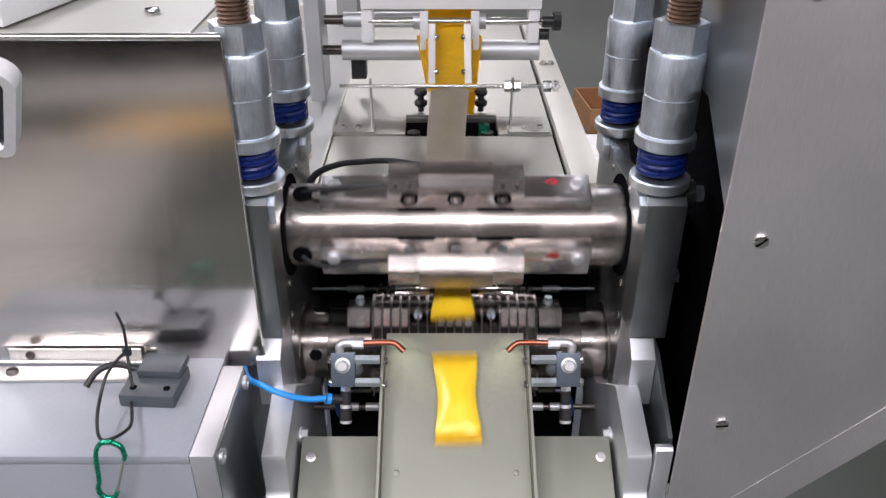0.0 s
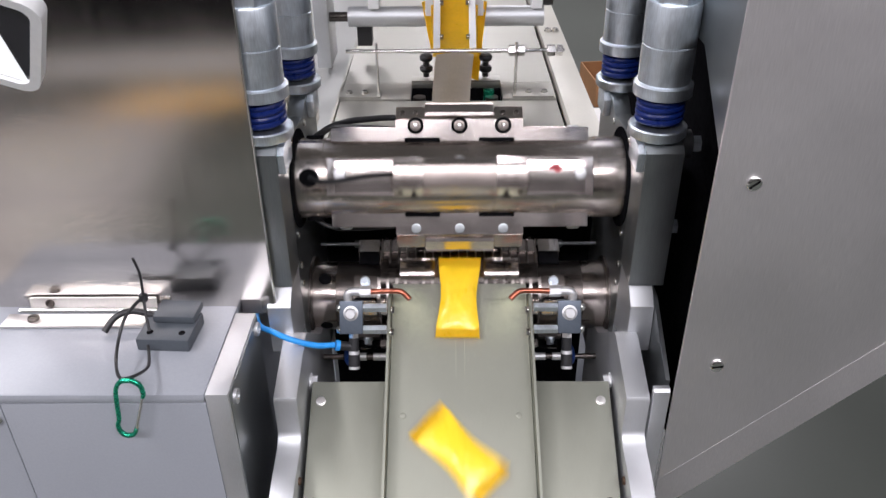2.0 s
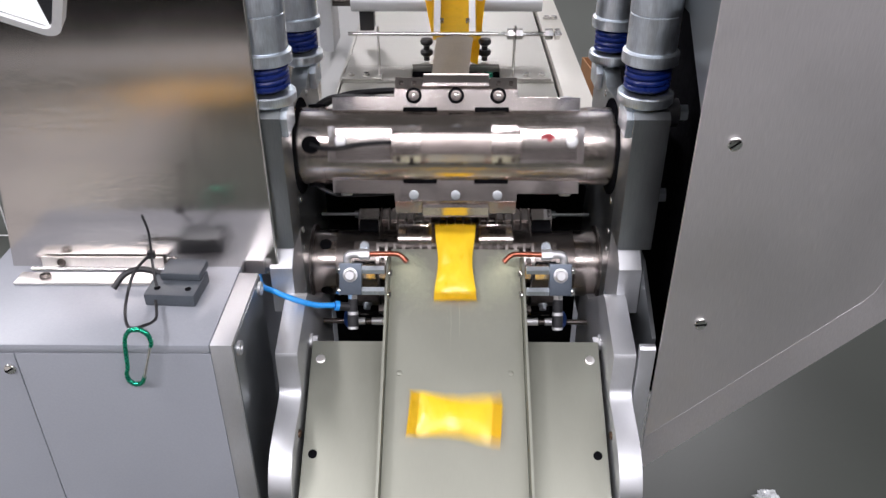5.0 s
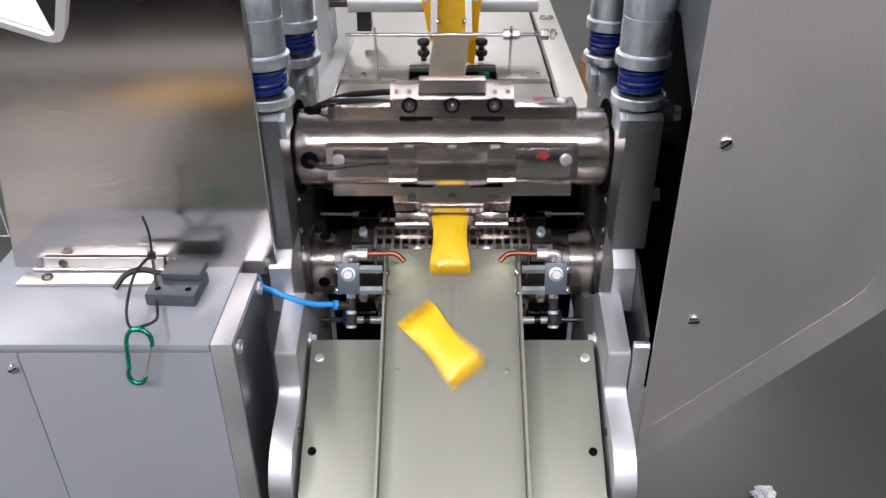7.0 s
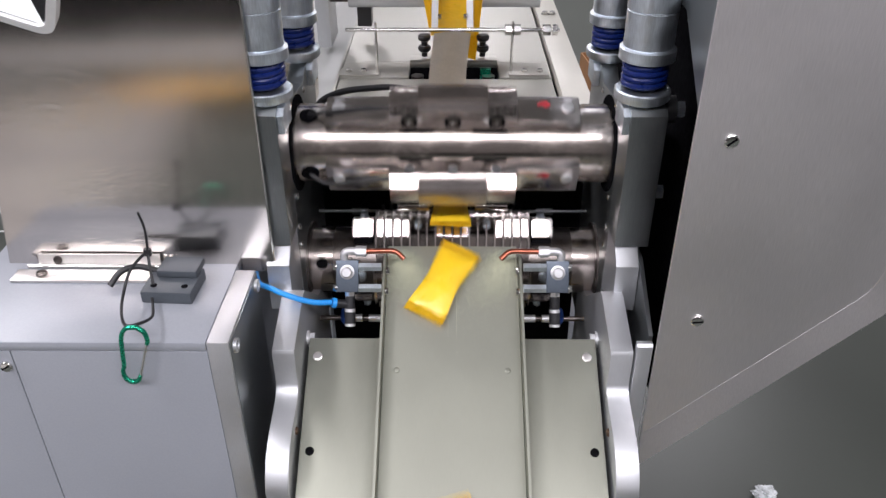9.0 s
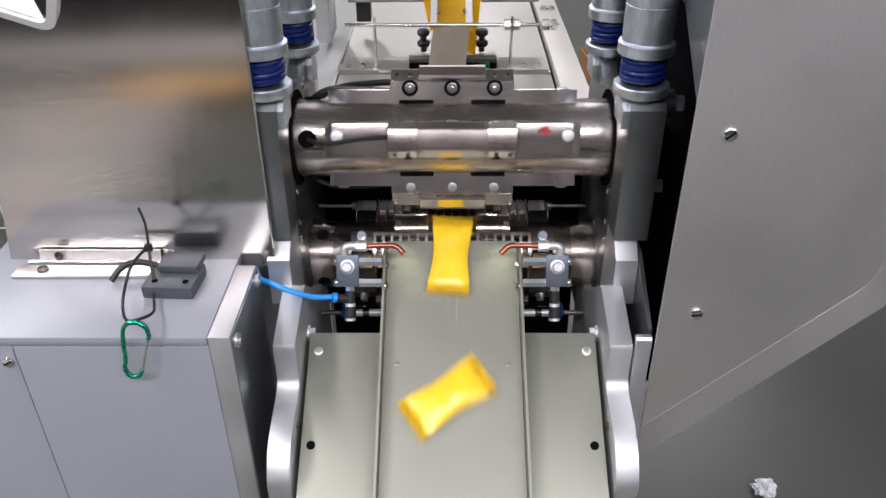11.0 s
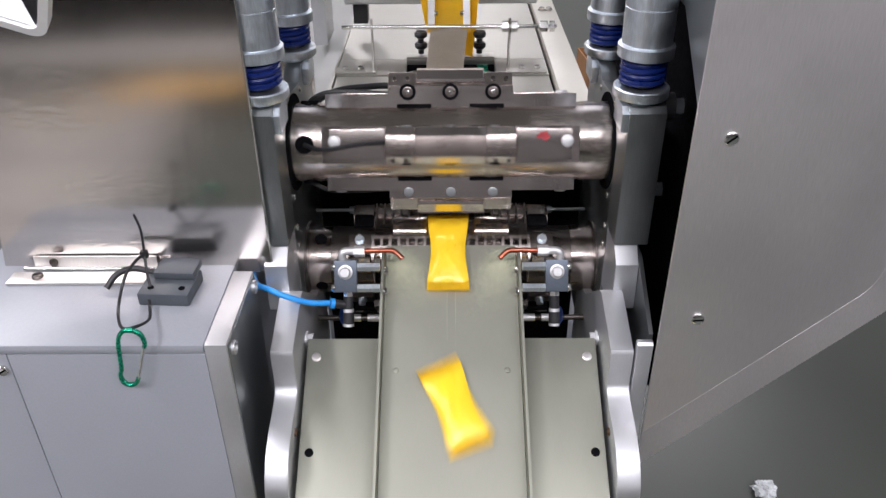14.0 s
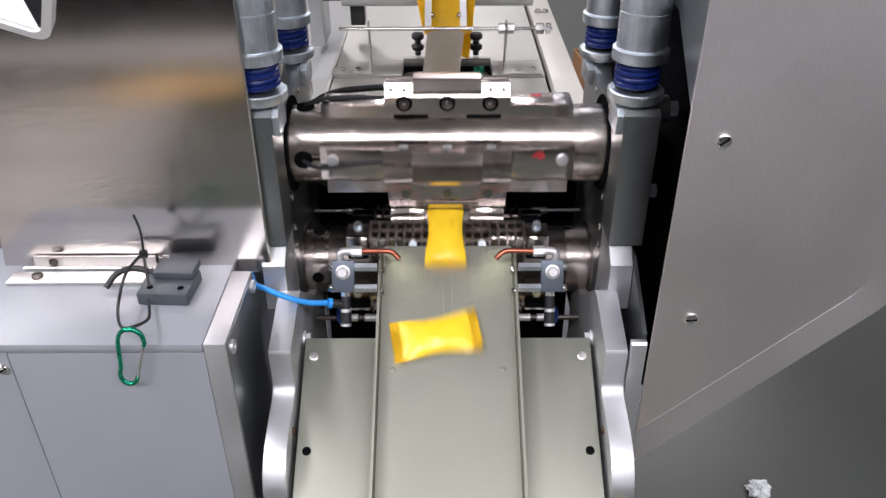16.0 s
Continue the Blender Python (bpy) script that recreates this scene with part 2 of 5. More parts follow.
M_WALL_DARK = mat("dark hall wall", (0.095, 0.090, 0.088), 0.6, 0.0, (1, 1, 1), 60, 0.05, 0.06, 1.2, 0.15, 0.1)
M_CEIL = mat("hall ceiling", (0.46, 0.46, 0.46), 0.8, 0.0, (1, 1, 1), 60, 0.03, 0.06, 1.2, 0.06, 0.1)
M_SCREEN = mat("screen glass", (0.018, 0.016, 0.022), 0.12, 0.0, rough_var=0.02, coat=0.5)
M_LIT = mat("lit screen", (0.8, 0.8, 0.82), 0.3, 0.0)
M_LIT.node_tree.nodes["Principled BSDF"].inputs["Emission Color"].default_value = (0.93, 0.96, 1.0, 1)
M_LIT.node_tree.nodes["Principled BSDF"].inputs["Emission Strength"].default_value = 0.75
M_CLEAR = mat("crumpled clear plastic", (0.75, 0.78, 0.80), 0.12, 0.0, (1, 1, 1), 90, 0.2, 0.1, 40, 0.1, 0.5, coat=0.5)

# ---- mesh tools ----


def box(bm, x0, x1, y0, y1, z0, z1, bevel=0.0, m=None):
    r = bmesh.ops.create_cube(bm, size=1.0)
    vs = r["verts"]
    for v in vs:
        v.co = Vector((x0 + (v.co.x + 0.5) * (x1 - x0), y0 + (v.co.y + 0.5) * (y1 - y0), z0 + (v.co.z + 0.5) * (z1 - z0)))
    if m is not None:
        bmesh.ops.transform(bm, matrix=m, verts=vs)
    if bevel:
        es = list({e for v in vs for e in v.link_edges})
        bmesh.ops.bevel(bm, geom=es, offset=bevel, segments=2, affect="EDGES", profile=0.6)
    return bm


def rod(bm, p, q, r, seg=20, r2=None, caps=True):
    p, q = Vector(p), Vector(q)
    d = q - p
    turn = d.to_track_quat("Z", "Y").to_matrix().to_4x4()
    bmesh.ops.create_cone(bm, cap_ends=caps, segments=seg, radius1=r, radius2=r if r2 is None else r2, depth=d.length,
                          matrix=Matrix.Translation((p + q) / 2) @ turn)
    return bm


def lathe(bm, profile, seg=32, m=None):
    """profile: (radius, z) from bottom to top, turned round z."""
    rings = []
    for r, z in profile:
        ring = []
        for i in range(seg):
            a = 2 * math.pi * i / seg
            v = Vector((r * math.cos(a), r * math.sin(a), z))
            ring.append(bm.verts.new(m @ v if m is not None else v))
        rings.append(ring)
    for a, b in zip(rings, rings[1:]):
        for i in range(seg):
            bm.faces.new((a[i], a[(i + 1) % seg], b[(i + 1) % seg], b[i]))
    bm.faces.new(rings[0][::-1])
    bm.faces.new(rings[-1])
    return bm


def prism(bm, poly, lo, hi, axis="x", bevel=0.0):
    """A flat outline pushed along an axis. For x the outline is in (y, z), for y in (x, z), for z in (x, y)."""
    def place(u, v, w):
        return {"x": (w, u, v), "y": (u, w, v), "z": (u, v, w)}[axis]
    a = [bm.verts.new(place(u, v, lo)) for u, v in poly]
    b = [bm.verts.new(place(u, v, hi)) for u, v in poly]
    fs = [bm.faces.new(a), bm.faces.new(b[::-1])]
    k = len(poly)
    for i in range(k):
        fs.append(bm.faces.new((a[i], b[i], b[(i + 1) % k], a[(i + 1) % k])))
    bmesh.ops.recalc_face_normals(bm, faces=fs)
    if bevel:
        es = list({e for f in fs[:2] for e in f.edges})
        bmesh.ops.bevel(bm, geom=es, offset=bevel, segments=2, affect="EDGES", profile=0.6)
    return bm


def smooth_path(points, n=10):
    """Catmull-Rom through the points."""
    ps = [Vector(p) for p in points]
    ps = [2 * ps[0] - ps[1]] + ps + [2 * ps[-1] - ps[-2]]
    out = []
    for i in range(1, len(ps) - 2):
        a, b, c, d = ps[i - 1 : i + 3]
        for j in range(n):
            t = j / n
            out.append(0.5 * (2 * b + (c - a) * t + (2 * a - 5 * b + 4 * c - d) * t * t + (3 * b - a - 3 * c + d) * t ** 3))
    out.append(ps[-2])
    return out


def sweep(bm, pts, r, seg=10, closed=False):
    pts = [Vector(p) for p in pts]
    k = len(pts)
    rings = []
    side = None
    for i, p in enumerate(pts):
        if closed:
            d = pts[(i + 1) % k] - pts[i - 1]
        else:
            d = pts[min(i + 1, k - 1)] - pts[max(i - 1, 0)]
        d.normalize()
        if side is None:
            side = d.orthogonal().normalized()
        side = (side - side.dot(d) * d).normalized()
        up = d.cross(side)
        rings.append([bm.verts.new(p + r * (math.cos(2 * math.pi * j / seg) * side + math.sin(2 * math.pi * j / seg) * up)) for j in range(seg)])
    for i in range(k if closed else k - 1):
        a, b = rings[i], rings[(i + 1) % k]
        for j in range(seg):
            bm.faces.new((a[j], a[(j + 1) % seg], b[(j + 1) % seg], b[j]))
    if not closed:
        bm.faces.new(rings[0][::-1])
        bm.faces.new(rings[-1])
    return bm


def finish(bm, name, material, smooth=True):
    bmesh.ops.recalc_face_normals(bm, faces=bm.faces)
    me = bpy.data.meshes.new(name)
    bm.to_mesh(me)
    bm.free()
    me.materials.append(material)
    if smooth:
        me.polygons.foreach_set("use_smooth", [True] * len(me.polygons))
        me.set_sharp_from_angle(angle=radians(34))
    return me


def part(name, bm, material, parent, label="", at=None, smooth=True):
    ob = new(name, finish(bm, name, material, smooth))
    ob.parent = parent
    if at is not None:
        ob.matrix_basis = at
    if label:
        ob["label"] = label
    return ob


def thing(name, label, category, at=None, group="", kind=""):
    ob = new(name)
    ob.empty_display_size = 0.02
    if at is not None:
        ob.matrix_basis = at
    return tagged(ob, label, category, group, kind)


def solid(name, bm, material, label, category, group="", kind="", at=None):
    ob = new(name, finish(bm, name, material))
    if at is not None:
        ob.matrix_basis = at
    return tagged(ob, label, category, group, kind)


B = bmesh.new


def screw_mesh(r, h, slot=True, socket=False):
    """A screw head along +z, with a slot or a socket."""
    bm = B()
    lathe(bm, [(r, 0), (r, h * 0.55), (r * 0.85, h * 0.9), (r * 0.6, h)] if not socket else
          [(r, 0), (r, h * 0.9), (r * 0.92, h), (r * 0.55, h), (r * 0.5, h * 0.4)], 18)
    if slot:
        box(bm, -r * 0.8, r * 0.8, -r * 0.12, r * 0.12, h * 0.98, h * 1.08)
    return bm


def screw(parent, p, normal, r=0.004, h=0.002, spin=30, material=None, slot=True, socket=False, name="screw"):
    m = Matrix.Translation(p) @ Vector(normal).to_track_quat("Z", "Y").to_matrix().to_4x4() @ pose(0, 0, 0, 0, 0, spin)
    head = part(name, screw_mesh(r, h, slot and r < 0.0045, socket), material or M_CHROME, parent, at=m)
    if slot and r >= 0.0045:
        bm = B(); box(bm, -r * 0.82, r * 0.82, -r * 0.15, r * 0.15, h * 0.9, h * 1.04)
        part("slot", bm, M_VOID, head, "dark screw slot")
    return head


def hexbolt(parent, p, normal, r=0.006, h=0.005, material=None, name="bolt"):
    bm = B()
    bmesh.ops.create_cone(bm, cap_ends=True, segments=6, radius1=r, radius2=r, depth=h, matrix=Matrix.Translation((0, 0, h / 2)))
    rod(bm, (0, 0, -0.0005), (0, 0, h * 0.3), r * 1.25, 20)
    m = Matrix.Translation(p) @ Vector(normal).to_track_quat("Z", "Y").to_matrix().to_4x4()
    return part(name, bm, material or M_CHROME, parent, at=m)


# ---- the hall ----
x0, x1, y0, y1, top = HALL
b = B(); box(b, x0, x1, y0, y1, -0.1, 0)
solid("floor", b, M_FLOOR, "grey epoxy coated factory floor", "floor", kind="structure")
b = B(); box(b, x0, x1, y0, y1, top, top + 0.1)
solid("ceiling", b, M_CEIL, "pale factory hall ceiling", "ceiling", kind="structure")
for nm, dims in (("wall_north", (x0, x1, y1, y1 + 0.15)), ("wall_south", (x0, x1, y0 - 0.15, y0)), ("wall_east", (x1, x1 + 0.15, y0, y1)), ("wall_west", (x0 - 0.15, x0, y0, y1))):
    b = B(); box(b, *dims, 0, top)
    solid(nm, b, M_WALL_DARK if nm == "wall_south" else M_WALL, "grey painted factory hall wall", "wall", kind="structure")


# Added floor sheet out of view: brightens the lower part of the guard reflection.
b = B(); box(b, -1.0, 1.0, -1.10, 1.10, 0.0, 0.004)
solid("walkway", b, M_REFLECT_PALE, "pale grey floor sheet added to brighten the guard reflection", "walkway", kind="structure", at=pose(-2.20, -2.12, 0, 0, 0, -6.0))
# Added unseen strip: the bright band mirrored high on the guard.
b = B(); box(b, -1.2, 1.6, -0.25, 0.25, 0.0, 0.004)
solid("walkway", b, M_REFLECT_WHITE, "pale floor strip added for the bright band in the guard reflection", "walkway", kind="structure", at=pose(-1.95, -4.05, 0, 0, 0, -6.0))
# Added out of view: puts the dark band into the reflection on the guard.
b = B(); box(b, x0 + 0.1, x1 - 0.1, y0 + 0.002, y0 + 0.03, 0.001, 0.62, 0.003)
solid("baseboard", b, M_VOID, "black panel added along the hall wall for the guard reflection", "baseboard", kind="structure")


def ceiling_light(x, y, wx, wy):
    t = thing("ceiling_light", "long white ceiling tube light housing", "ceiling light", pose(x, y, top), "ceiling lights")
    b = B(); box(b, -wx / 2 - 0.02, wx / 2 + 0.02, -wy / 2 - 0.04, wy / 2 + 0.04, -0.06, -0.002, 0.006)
    part("housing", b, M_WHITE, t)


for spot in LAMP_SPOTS:
    ceiling_light(*spot)

# ---- machine frame: base, bearing blocks, spring columns ----
SIDES = (-1, 1)


def machine_base():
    t = thing("machine_cabinet", "dark steel machine cabinet under the sealing rollers", "machine cabinet")
    b = B(); box(b, -0.30, 0.30, 0.30, 1.25, 0.05, 0.60, 0.004)
    part("body", b, M_PAINT, t)
    # Rear, bottom and cross plates in flat black paint the shade under the rollers.
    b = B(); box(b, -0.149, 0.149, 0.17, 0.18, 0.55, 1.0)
    part("back_panel", b, M_VOID, t, "rear panel painted black for the shade under the rollers")
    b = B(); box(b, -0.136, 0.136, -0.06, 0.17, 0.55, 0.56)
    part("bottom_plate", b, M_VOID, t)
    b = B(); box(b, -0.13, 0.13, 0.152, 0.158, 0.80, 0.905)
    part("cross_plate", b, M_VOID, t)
    b = B(); rod(b, (-0.138, 0.030, 0.874), (0.138, 0.030, 0.874), 0.0028, 14)
    part("cross_rod", b, M_DARK, t)
    for s in SIDES:
        for x in (0.074, 0.094):
            b = B(); rod(b, (s * x, 0.030, 0.874), (s * (x + 0.013), 0.030, 0.874), 0.0040, 14)
            part("rod_sleeve", b, M_STUD, t, "bright steel sleeve")
    b = B(); rod(b, (-0.149, 0.138, 0.9420), (0.149, 0.138, 0.9420), 0.0020, 12)
    part("rear_rod", b, M_BLOCK, t)
    for s in SIDES:
        b = B(); rod(b, (s * 0.094, 0.138, 0.9420), (s * 0.112, 0.138, 0.9420), 0.0042, 16)
        part("rod_sleeve", b, M_BLOCK, t)
        b = B(); box(b, *sorted((s * 0.0560, s * 0.0820)), 0.132, 0.146, 0.9360, 0.9375)
        part("finger_bar", b, M_BLOCK, t)
        for x in (0.0595, 0.0685, 0.0775):
            b = B(); box(b, s * x - 0.0016, s * x + 0.0016, 0.132, 0.146, 0.9377, 0.9460, 0.0010)
            part("stripper_finger", b, M_COMB, t)
    b = B(); box(b, -0.14, 0.14, 0.140, 0.158, 0.985, 1.0, 0.001)
    part("guide_bar", b, M_DARK, t)


machine_base()


ROLLER_AXIS = (0.07, 1.0563)


def bearing_block(s):
    t = thing("bearing_block", "grey steel bearing block carrying the upper sealing roller", "bearing block", group="bearing blocks")
    a, c = sorted((s * 0.149, s * 0.180))
    b = B(); prism(b, [(-0.016, 0.992), (-0.016, 1.1195), (-0.0105, 1.1245), (0.022, 1.1245), (0.022, 0.992)], a, c, "x", 0.0008)
    part("front_post", b, M_BLOCK, t)
    for yb, zb in ((0.004, 1.1015), (0.160, 1.0865)):
        a, c = sorted((s * 0.143, s * 0.1500))
        b = B(); prism(b, [(yb - 0.016, zb), (yb - 0.018, zb + 0.017), (yb - 0.012, zb + 0.0225), (yb + 0.012, zb + 0.0225), (yb + 0.018, zb + 0.017), (yb + 0.016, zb)], a, c, "x", 0.0015)
        part("saddle", b, M_ZINC, t, "bright chamfered column saddle")
    a, c = sorted((s * 0.150, s * 0.166))
    b = B(); prism(b, [(0.022, 0.80), (0.022, 1.1245), (0.040, 1.1245), (0.060, 1.106), (0.120, 1.098), (0.138, 1.1085), (0.19, 1.1085), (0.19, 0.80)], a, c, "x", 0.0008)
    part("side_plate", b, M_BLOCK, t)
    ring = B()
    lathe(ring, [(0.0465, 0), (0.0465, 0.0012), (0.0450, 0.0016)], 48)
    part("bearing_ring", ring, M_VOID, t, "dark oily bearing ring", Matrix.Translation((s * 0.150, *ROLLER_AXIS)) @ pose(0, 0, 0, 0, -90 * s, 0))
    for y, z in ((0.045, 1.104), (0.115, 1.093), (0.035, 1.016), (0.118, 1.012), (0.03, 0.985), (0.02 + 0.01, 0.965)):
        screw(t, (s * 0.1495, y, z), (-s, 0, 0), 0.0032, 0.0016, random.uniform(0, 180))
    if s > 0:
        for y, z in ((0.027, 1.109), (0.052, 1.013)):
            hexbolt(t, (0.1665, y, z), (1, 0, 0), 0.0075, 0.038, M_ZINC)
            b = B(); rod(b, (0.1805, y, z), (0.1960, y, z), 0.0125, 24)
            part("lock_ring", b, M_BLACK, t)
    return t


for s in SIDES:
    bearing_block(s)


def spring_column():
    t = thing("spring_column", "galvanised column with a blue compression spring", "spring column", pose(0.160, 0.004, 1.1245), "spring columns")
    b = B(); lathe(b, [(0.013, 0), (0.014, 0.004), (0.0225, 0.0045), (0.0235, 0.006), (0.0235, 0.0125), (0.0225, 0.0135), (0.017, 0.014)], 36)
    part("lower_ring", b, M_ZINC, t)
    b = B()
    turns, k = 4.0, 150
    pts = [(0.0166 * math.cos(2 * math.pi * turns * i / k), 0.0166 * math.sin(2 * math.pi * turns * i / k), 0.0160 + 0.0205 * i / k) for i in range(k + 1)]
    sweep(b, pts, 0.0028, 10)
    part("spring", b, M_BLUE, t, "dark blue lacquered coil spring")
    b = B(); rod(b, (0, 0, 0.013), (0, 0, 0.04), 0.0125, 24)
    part("core", b, M_BLACK, t)
    b = B(); lathe(b, [(0.0215, 0.0385), (0.0232, 0.0395), (0.0232, 0.0485), (0.0215, 0.0500), (0.0206, 0.0502)], 36)
    part("upper_ring", b, M_ZINC, t)
    b = B(); lathe(b, [(0.0205, 0.0502), (0.0205, 0.0790), (0.0198, 0.0796)], 36)
    part("sleeve", b, M_ZINC, t)
    b = B(); lathe(b, [(0.0198, 0.0798), (0.0207, 0.0804), (0.0207, 0.1105), (0.0198, 0.1125)], 36)
    part("sleeve", b, M_ZINC, t)
    b = B()
    bmesh.ops.create_cone(b, cap_ends=True, segments=6, radius1=0.0195, radius2=0.0195, depth=0.021, matrix=Matrix.Translation((0, 0, 0.123)) @ pose(0, 0, 0, 0, 0, 12))
    part("nut", b, M_ZINC, t)
    b = B()
    prof = [(0.0105, 0.133)]
    for i in range(14):
        prof += [(0.0122, 0.1345 + i * 0.003), (0.0106, 0.136 + i * 0.003)]
    lathe(b, prof, 20)
    part("threaded_rod", b, M_BROWN, t, "brownish threaded rod end")
    b = B(); rod(b, (0, 0, 0.17), (0, 0, 0.24), 0.0095, 20)
    part("upper_rod", b, M_ZINC, t)
    return t


col = spring_column()
for x, y, z, turn in ((0.160, 0.160, 1.1085, 40), (-0.160, 0.004, 1.1245, 75), (-0.160, 0.160, 1.1085, 20)):
    copy_thing(col, pose(x, y, z, 0, 0, turn))

# ---- rollers ----
ROLLER = ROLLER_AXIS
LOWER = (0.080, 0.9155)
JAWS = 4
TURN = 360 / JAWS


def roller_core(t, material, reach, radius=0.0335, rim=None):
    b = B()
    rod(b, (-reach, 0, 0), (reach, 0, 0), radius, 64)
    part("drum", b, material, t)
    for s in SIDES:
        b = B()
        m = pose(s * reach, 0, 0, 0, 90 * s, 0)
        lathe(b, [(radius - 0.001, 0.0), (radius + 0.0006, 0.0), (radius + 0.0006, 0.0250), (radius - 0.001, 0.0250)], 56, m)
        part("collar", b, rim or material, t)


def radial(i):
    return pose(0, 0, 0, i * TURN, 0, 0)


def upper_roller():
    t = thing("upper_sealing_roller", "turning steel sealing roller with four milled jaws", "sealing roller", pose(0, *ROLLER))
    roller_core(t, M_ROLL, 0.1235, 0.0370)
    for i in range(JAWS):
        m = radial(i)
        b = B(); prism(b, [(-0.0165, 0.0260), (-0.0165, 0.0452), (0.0165, 0.0452), (0.0165, 0.0260)], -0.1175, 0.1175, "x", 0.0006)
        jaw = part("jaw", b, M_JAW, t, at=m)
        b = B(); prism(b, [(-0.0163, 0.0452), (-0.0163, 0.0525), (0.0163, 0.0525), (0.0163, 0.0452)], -0.0585, 0.0585, "x", 0.0004)
        part("jaw_block", b, M_JAW, jaw)
        b = B(); prism(b, [(-0.0160, 0.0526), (-0.0092, 0.0638), (0, 0.0655), (0.0092, 0.0638), (0.0160, 0.0526)], -0.0580, 0.0580, "x", 0.0004)
        part("jaw_crown", b, M_TIP, jaw, "brownish worn jaw crown")
        for sx in SIDES:
            for sy in SIDES:
                lo, hi = sorted((sx * 0.0325, sx * 0.0578))
                b = B(); prism(b, [(sy * 0.0158, 0.0529), (sy * 0.0167, 0.0534), (sy * 0.0101, 0.0644), (sy * 0.0092, 0.0639)], lo, hi, "x")
                part("shoulder_plate", b, M_JAW, jaw)
        b = B(); prism(b, [(-0.0160, 0.0560), (-0.0160, 0.0590), (-0.0092, 0.0668), (0.0092, 0.0668), (0.0160, 0.0590), (0.0160, 0.0560)], -0.0315, 0.0315, "x", 0.0003)
        tip = part("sealing_tip", b, M_JAW, jaw)
        arc = [(0.0690 * math.sin(radians(a)), 0.0690 * math.cos(radians(a))) for a in (-7.2, -4.8, -2.4, 0, 2.4, 4.8, 7.2)]
        b = B(); prism(b, [(-0.0087, 0.0669), *arc, (0.0087, 0.0669)], -0.0313, 0.0313, "x")
        part("sealing_face", b, M_FACE, tip, "brown worn sealing face, darkened against the lamp flash")
        for sg in SIDES:
            for x0_ in (-0.050, 0.018):
                a, c = sorted((sg * 0.0160, sg * 0.0170))
                b = B(); box(b, x0_, x0_ + 0.032, a, c, 0.0320, 0.0360)
                part("relief_slot", b, M_VOID, jaw, "dark relief slot")
        for x in (-0.040, 0, 0.040):
            lean = Vector((0, -1, 0))
            p = Vector((x, -0.0165, 0.0470))
            b = B(); lathe(b, [(0.0076, 0), (0.0076, 0.0005), (0.0070, 0.0006)], 24)
            part("counterbore", b, M_VOID, jaw, at=Matrix.Translation(p) @ lean.to_track_quat("Z", "Y").to_matrix().to_4x4())
            screw(jaw, p + lean * 0.0006, lean, 0.0050, 0.0010, 0, M_DARK, False, True, "cap_screw")
            screw(jaw, p + lean * 0.0006, lean, 0.0019, 0.0006, 0, M_CHROME, False, False, "screw_socket")
            screw(jaw, (x, 0.0165, 0.0470), (0, 1, 0), 0.0046, 0.0008, 20 * i, M_BLOCK, False, True, "cap_screw")
        for x in (-0.052, -0.040, 0.040, 0.052):
            screw(jaw, (x, -0.0136, 0.0590), (0, -0.857, 0.515), 0.0022, 0.0008, 30, M_DARK, False, True, "set_screw")
        for s in SIDES:
            screw(jaw, (s * 0.106, 0.003, 0.0452), (0, 0, 1), 0.0058, 0.003, 40 * i, M_STUD, False, False, "stud")
            b = B(); box(b, s * 0.085 - 0.0255, s * 0.085 + 0.0255, -0.0140, 0.0140, 0.0452, 0.0458, 0.0002)
            part("cover_strip", b, M_JAW, jaw)
        for mx, my, mw, mh in ((0.0840, 0.0070, 0.0060, 0.0017), (0.0856, 0.0075, 0.0022, 0.0040), (0.0822, 0.0082, 0.0016, 0.0026)):
            b = B(); box(b, mx - mw, mx + mw, my - mh, my + mh, 0.0458, 0.0460 + 0.0002 * mw / 0.006)
            part("mark", b, M_RED, jaw, "faded red marking stroke")
        b = B(); sweep(b, smooth_path([(-0.1345, 0.0, 0.0392), (-0.1255, -0.0030, 0.0445), (-0.1150, -0.0040, 0.0475), (-0.1000, -0.0020, 0.0478), (-0.0840, 0.0005, 0.0472), (-0.0700, 0.0015, 0.0462), (-0.0590, 0.0020, 0.0455)], 6), 0.0021, 10)
        part("heater_lead", b, M_BLACK, jaw, "black heater lead from the access hole")
        b = B(); lathe(b, [(0.0085, -0.004), (0.0085, 0.0006), (0.0076, 0.0006)], 20)
        part("access_hole", b, M_VOID, t, "dark round access hole", m @ pose(-0.1345, 0, 0.0388))
    return t


